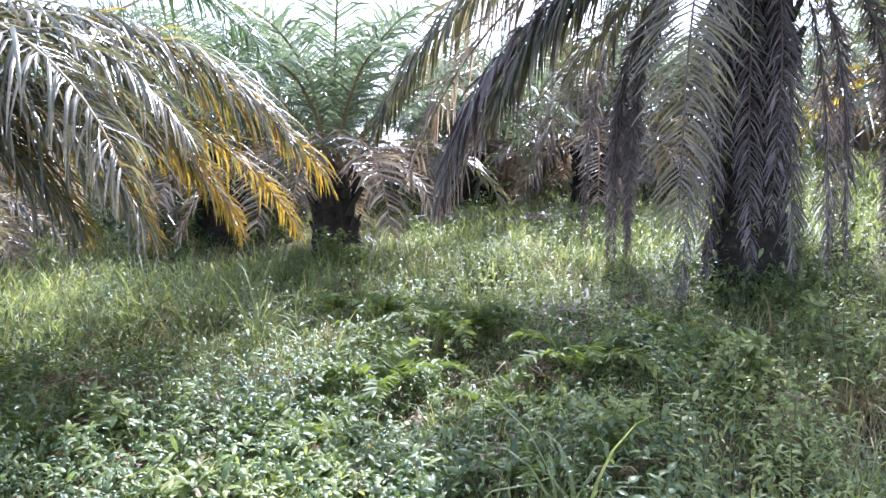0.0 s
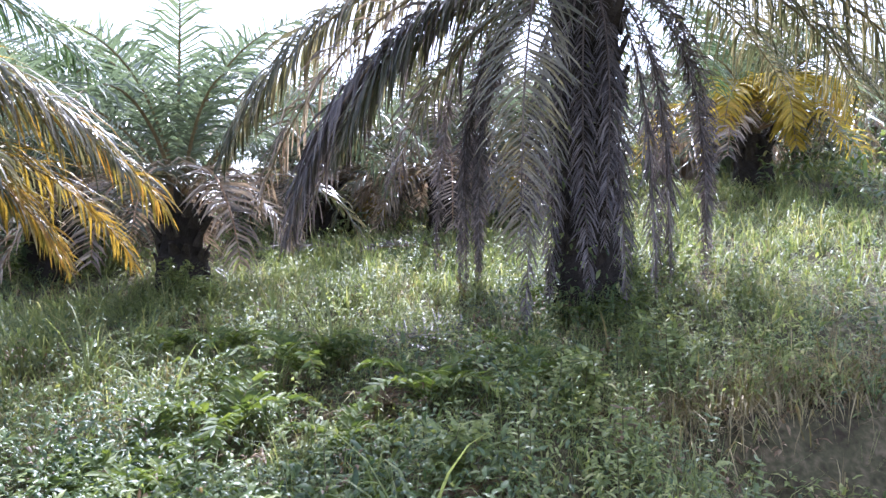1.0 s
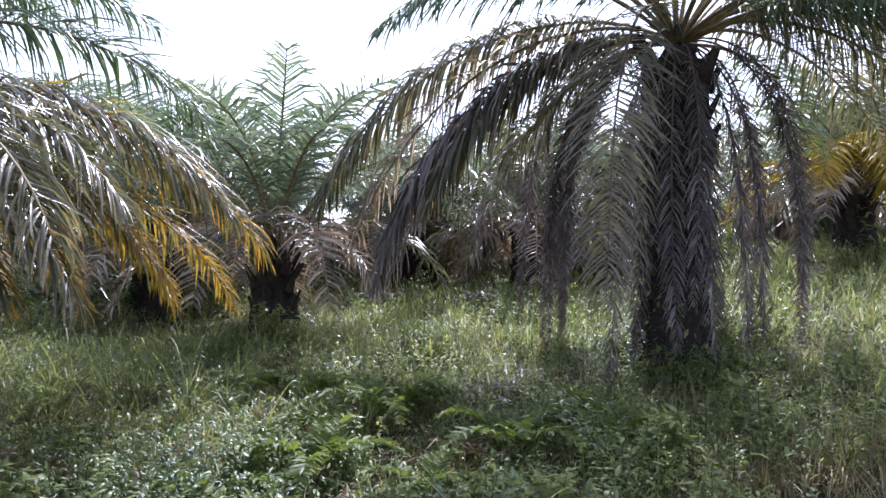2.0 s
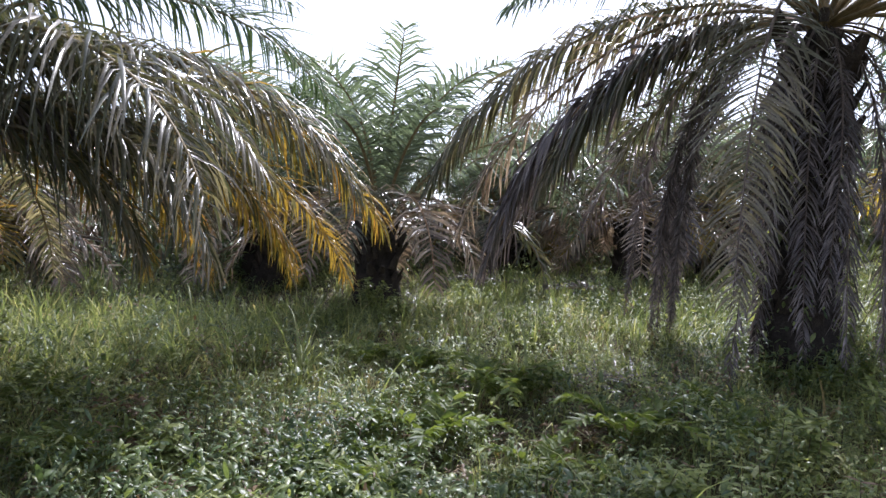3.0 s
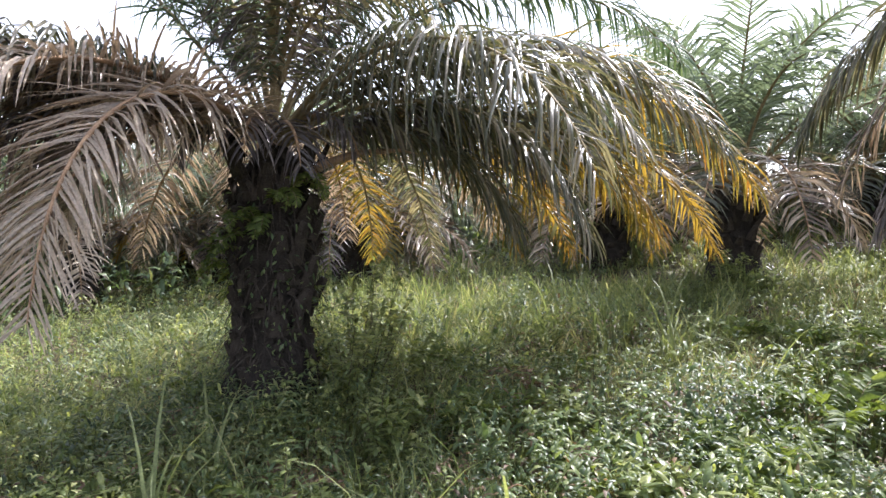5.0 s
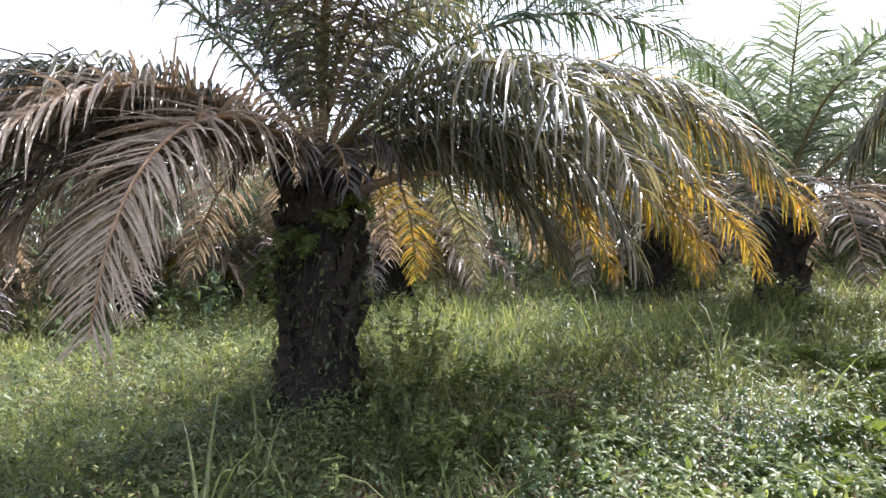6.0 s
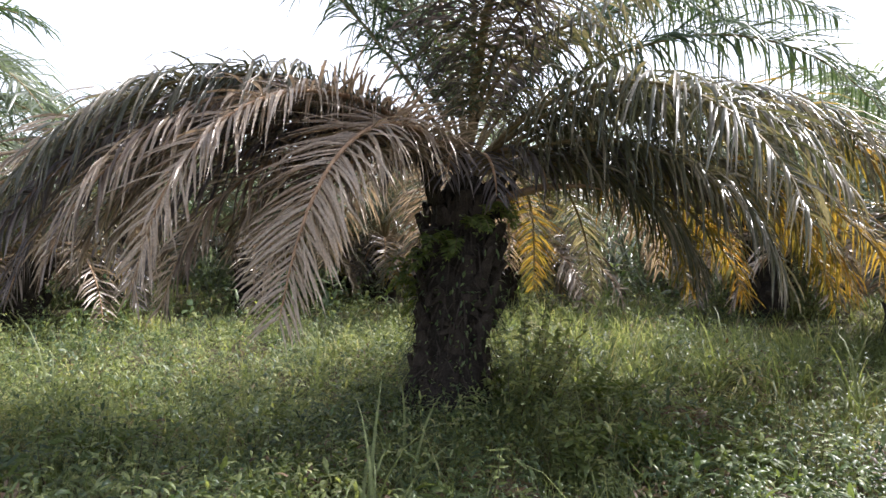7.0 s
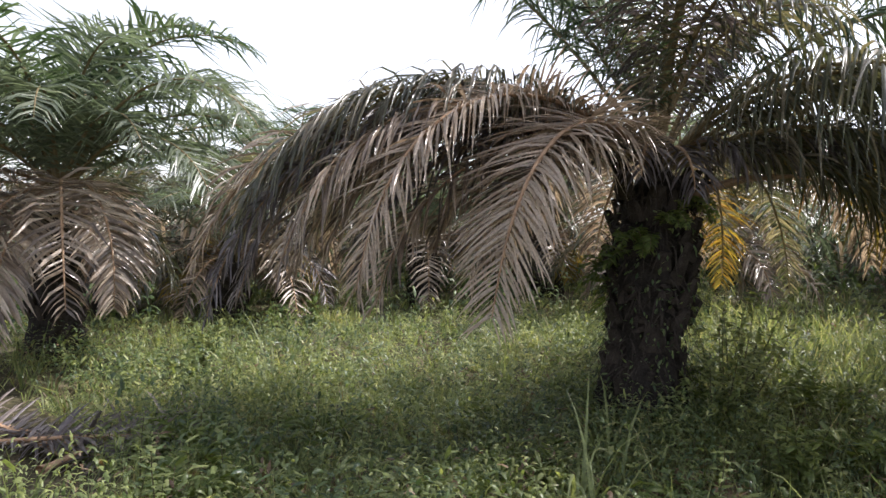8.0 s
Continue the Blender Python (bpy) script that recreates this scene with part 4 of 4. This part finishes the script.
def place(proto, spots, rng, lo=0.8, hi=1.25):
    """The first spot takes the plant itself, the others copies."""
    for k, (x, y) in enumerate(spots):
        m = pose(x, y, float(ground_z(x, y)), 0, 0, rng.uniform(0, 360))
        s = rng.uniform(lo, hi)
        if k == 0:
            proto.matrix_basis = m
        else:
            copy_thing(proto, m).scale = (s, s, s)


def spots(n, r0, r1, a0=-40, a1=85):
    x, y = scatter(n, r0, r1, a0, a1, 0.8)
    return list(zip(x.tolist(), y.tolist()))


rngP = np.random.default_rng(9)
for seed, mat, h, l, p, n, label in ((1, WEED, 0.4, 0.08, 7, 40, "dark green broad-leaved weed on a thin stem"), (2, WEEDLITE, 0.36, 0.075, 7, 40, "pale green broad-leaved weed on a thin stem"), (3, WEEDLITE, 0.48, 0.065, 9, 25, "tall pale green weed with paired leaves"), (4, WEEDBROWN, 0.36, 0.07, 7, 12, "reddish brown withered weed")):
    w = tagged(weed_plant(seed, mat, h, l, p), label, "weed", "single weeds among the undergrowth")
    place(w, spots(n, 3.1, 6.0), rngP)
f1 = tagged(fern_plant(11, FERN, 0.55, 9), "bright green fern among the weeds", "fern", "ferns among the weeds")
place(f1, [(-0.85, 4.15), (-0.75, 3.75), (-0.95, 4.5), (-0.6, 3.4)] + spots(16, 3.2, 8.0), rngP)
f2 = tagged(fern_plant(12, FERN, 0.4, 7), "small green fern among the weeds", "fern", "ferns among the weeds")
place(f2, [(-4.8 + 0.52 * math.cos(a), 4.5 + 0.52 * math.sin(a)) for a in np.linspace(0, 6.28, 11)[:-1].tolist()] + [(3.25 + 0.55 * math.cos(a), 7.4 + 0.55 * math.sin(a)) for a in np.linspace(0, 6.28, 10)[:-1].tolist()] + spots(20, 3.2, 7.0), rngP)
n = 2600
a, r = rngU.uniform(0, 6.28, n), 0.36 + 0.5 * rngU.random(n)
own = np.arange(n) % 2 == 0
x, y = np.where(own, -4.8, 3.25) + r * np.cos(a), np.where(own, 4.5, 7.4) + r * np.sin(a)
stuff("trunk_foot_grass", grass_blades(x, y, rngU.uniform(0.15, 0.5, n), rngU.uniform(0.008, 0.016, n), rngU, 0.6, 1.6, FAR), GRASS, "green grass growing round the palm trunks")
n = 420
a, r = rngU.uniform(0, 6.28, n), 0.42 + 0.75 * rngU.random(n)
own = np.arange(n) % 2 == 0
x, y = np.where(own, -4.8, 3.25) + r * np.cos(a), np.where(own, 4.5, 7.4) + r * np.sin(a)
stuff("trunk_foot_weeds", weed_leaves(x, y, rngU.uniform(0.15, 0.55, n), rngU.uniform(0.05, 0.09, n), rngU, 12, FAR), WEED, "dark green weeds crowding the foot of the palm trunks")
f3 = tagged(fern_plant(13, WEEDBROWN, 0.36, 6), "dried brown fern among the weeds", "fern", "ferns among the weeds")
place(f3, [(-2.6, 4.6), (0.95, 3.6), (-1.6, 3.6)] + spots(5, 2.6, 6.0), rngP)
g1 = tagged(grass_tuft(21, GRASS, 0.95, 16, 0.75), "tall tuft of broad green grass blades", "grass tuft", "grass tufts")
place(g1, [(-3.75, 2.75), (-3.6, 2.2), (-3.3, 2.0), (-4.0, 3.0), (-1.9, 6.9), (-3.9, 6.6), (-3.2, 7.4)] + spots(14, 3.0, 9.0), rngP)
g2 = tagged(grass_tuft(22, GRASSDRY, 0.55, 16, 0.8), "straw-coloured dry grass tuft", "grass tuft", "grass tufts")
place(g2, [(4.1, 4.4), (3.3, 4.35), (4.7, 4.5)] + spots(10, 3.0, 9.0), rngP)


def fallen_frond(x, y, turn, seed, label, length=2.2):
    """A cut frond lying on the ground."""
    e = new("fallen_frond")
    e.matrix_basis = pose(x, y, float(ground_z(x, y)) + 0.06, 0, 0, turn)
    rng = np.random.default_rng(seed)
    frond(e, length, 0.1, 0.02, -6, GREYDEAD, rng, (0, 0, 0), leaf=0.5, bend=0.35, lift=0.25, wide=0.03, rib=DEADRACHIS, e0=6)
    return tagged(e, label, "palm frond", "fallen fronds")


for k, (x, y, turn) in enumerate(((-6.6, -0.1, 120), (-7.4, -0.6, 60), (-6.9, 0.1, 200), (-8.2, -0.2, 15), (0.2, 6.4, 25), (-1.3, 10.6, 70), (-0.2, 10.9, 10), (5.4, 9.2, 140), (3.1, 12.6, 200), (1.4, 13.2, 160), (2.6, 14.0, 30), (-7.6, 8.4, 80), (-8.6, 7.7, 20))):
    fallen_frond(x, y, turn, 60 + k, "dry brown fallen palm frond lying on the ground")


def shrub(x, y, seed, height, label):
    """A leafy bush: branching stems with many small bright leaves."""
    rng = np.random.default_rng(seed)
    e = new("shrub")
    e.matrix_basis = pose(x, y, float(ground_z(x, y)))
    tips = []
    for k in range(9):
        a, r = k * 2.4, rng.uniform(0.1, 0.4) * height
        t = np.linspace(0, 1, 6)[:, None]
        end = np.array([[r * math.cos(a), r * math.sin(a), height * rng.uniform(0.6, 1.0)]])
        pth = t * end + np.array([[0, 0, -0.03]]) + np.sin(t * 3) * rng.normal(0, 0.03, (1, 3))
        v, q = tube(pth, np.linspace(0.008, 0.002, 6), 5)
        part("stem", mesh_from("stem", v, [q], STEM), e)
        tips.append(pth)
    n = 420
    pick = rng.integers(0, 9, n)
    u = rng.uniform(0.25, 1.0, n) * 5
    at = np.stack([[np.interp(u[k], np.arange(6), tips[pick[k]][:, c]) for c in range(3)] for k in range(n)])
    a, el = rng.uniform(0, 6.28, n), rng.normal(0.2, 0.4, n)
    d = np.stack([np.cos(a) * np.cos(el), np.sin(a) * np.cos(el), np.sin(el)], 1)
    side = np.stack([-np.sin(a), np.cos(a), rng.normal(0, 0.3, n)], 1)
    ln = rng.uniform(0.06, 0.12, n)
    v, q, t = blades(at, d, side, ln, ln * 0.42, rng.uniform(0.5, 1.4, n), fold=0.3, shape=[0.25, 1.0, 0.75, 0.0])
    tagged(part("foliage", mesh_from("foliage", v, [q, t], WEEDLITE), e), kind="stuff")
    return tagged(e, label, "shrub", "leafy shrubs")


for k, (x, y, h) in enumerate(((-4.2, 5.0, 1.5), (-4.05, 4.5, 1.0), (-4.35, 5.5, 1.1), (-5.4, 5.3, 0.9), (4.0, 8.0, 1.3), (4.3, 7.5, 0.8), (-9.8, 2.2, 0.8), (-8.6, 1.6, 0.6), (-1.7, 10.2, 0.7), (-1.2, 9.4, 0.6), (0.9, 3.7, 0.55), (-2.0, 4.0, 0.6), (1.9, 4.4, 0.6), (-1.3, 3.2, 0.5), (2.9, 5.0, 0.6), (-3.0, 3.6, 0.6))):
    shrub(x, y, 200 + k, h, "leafy bright green shrub")
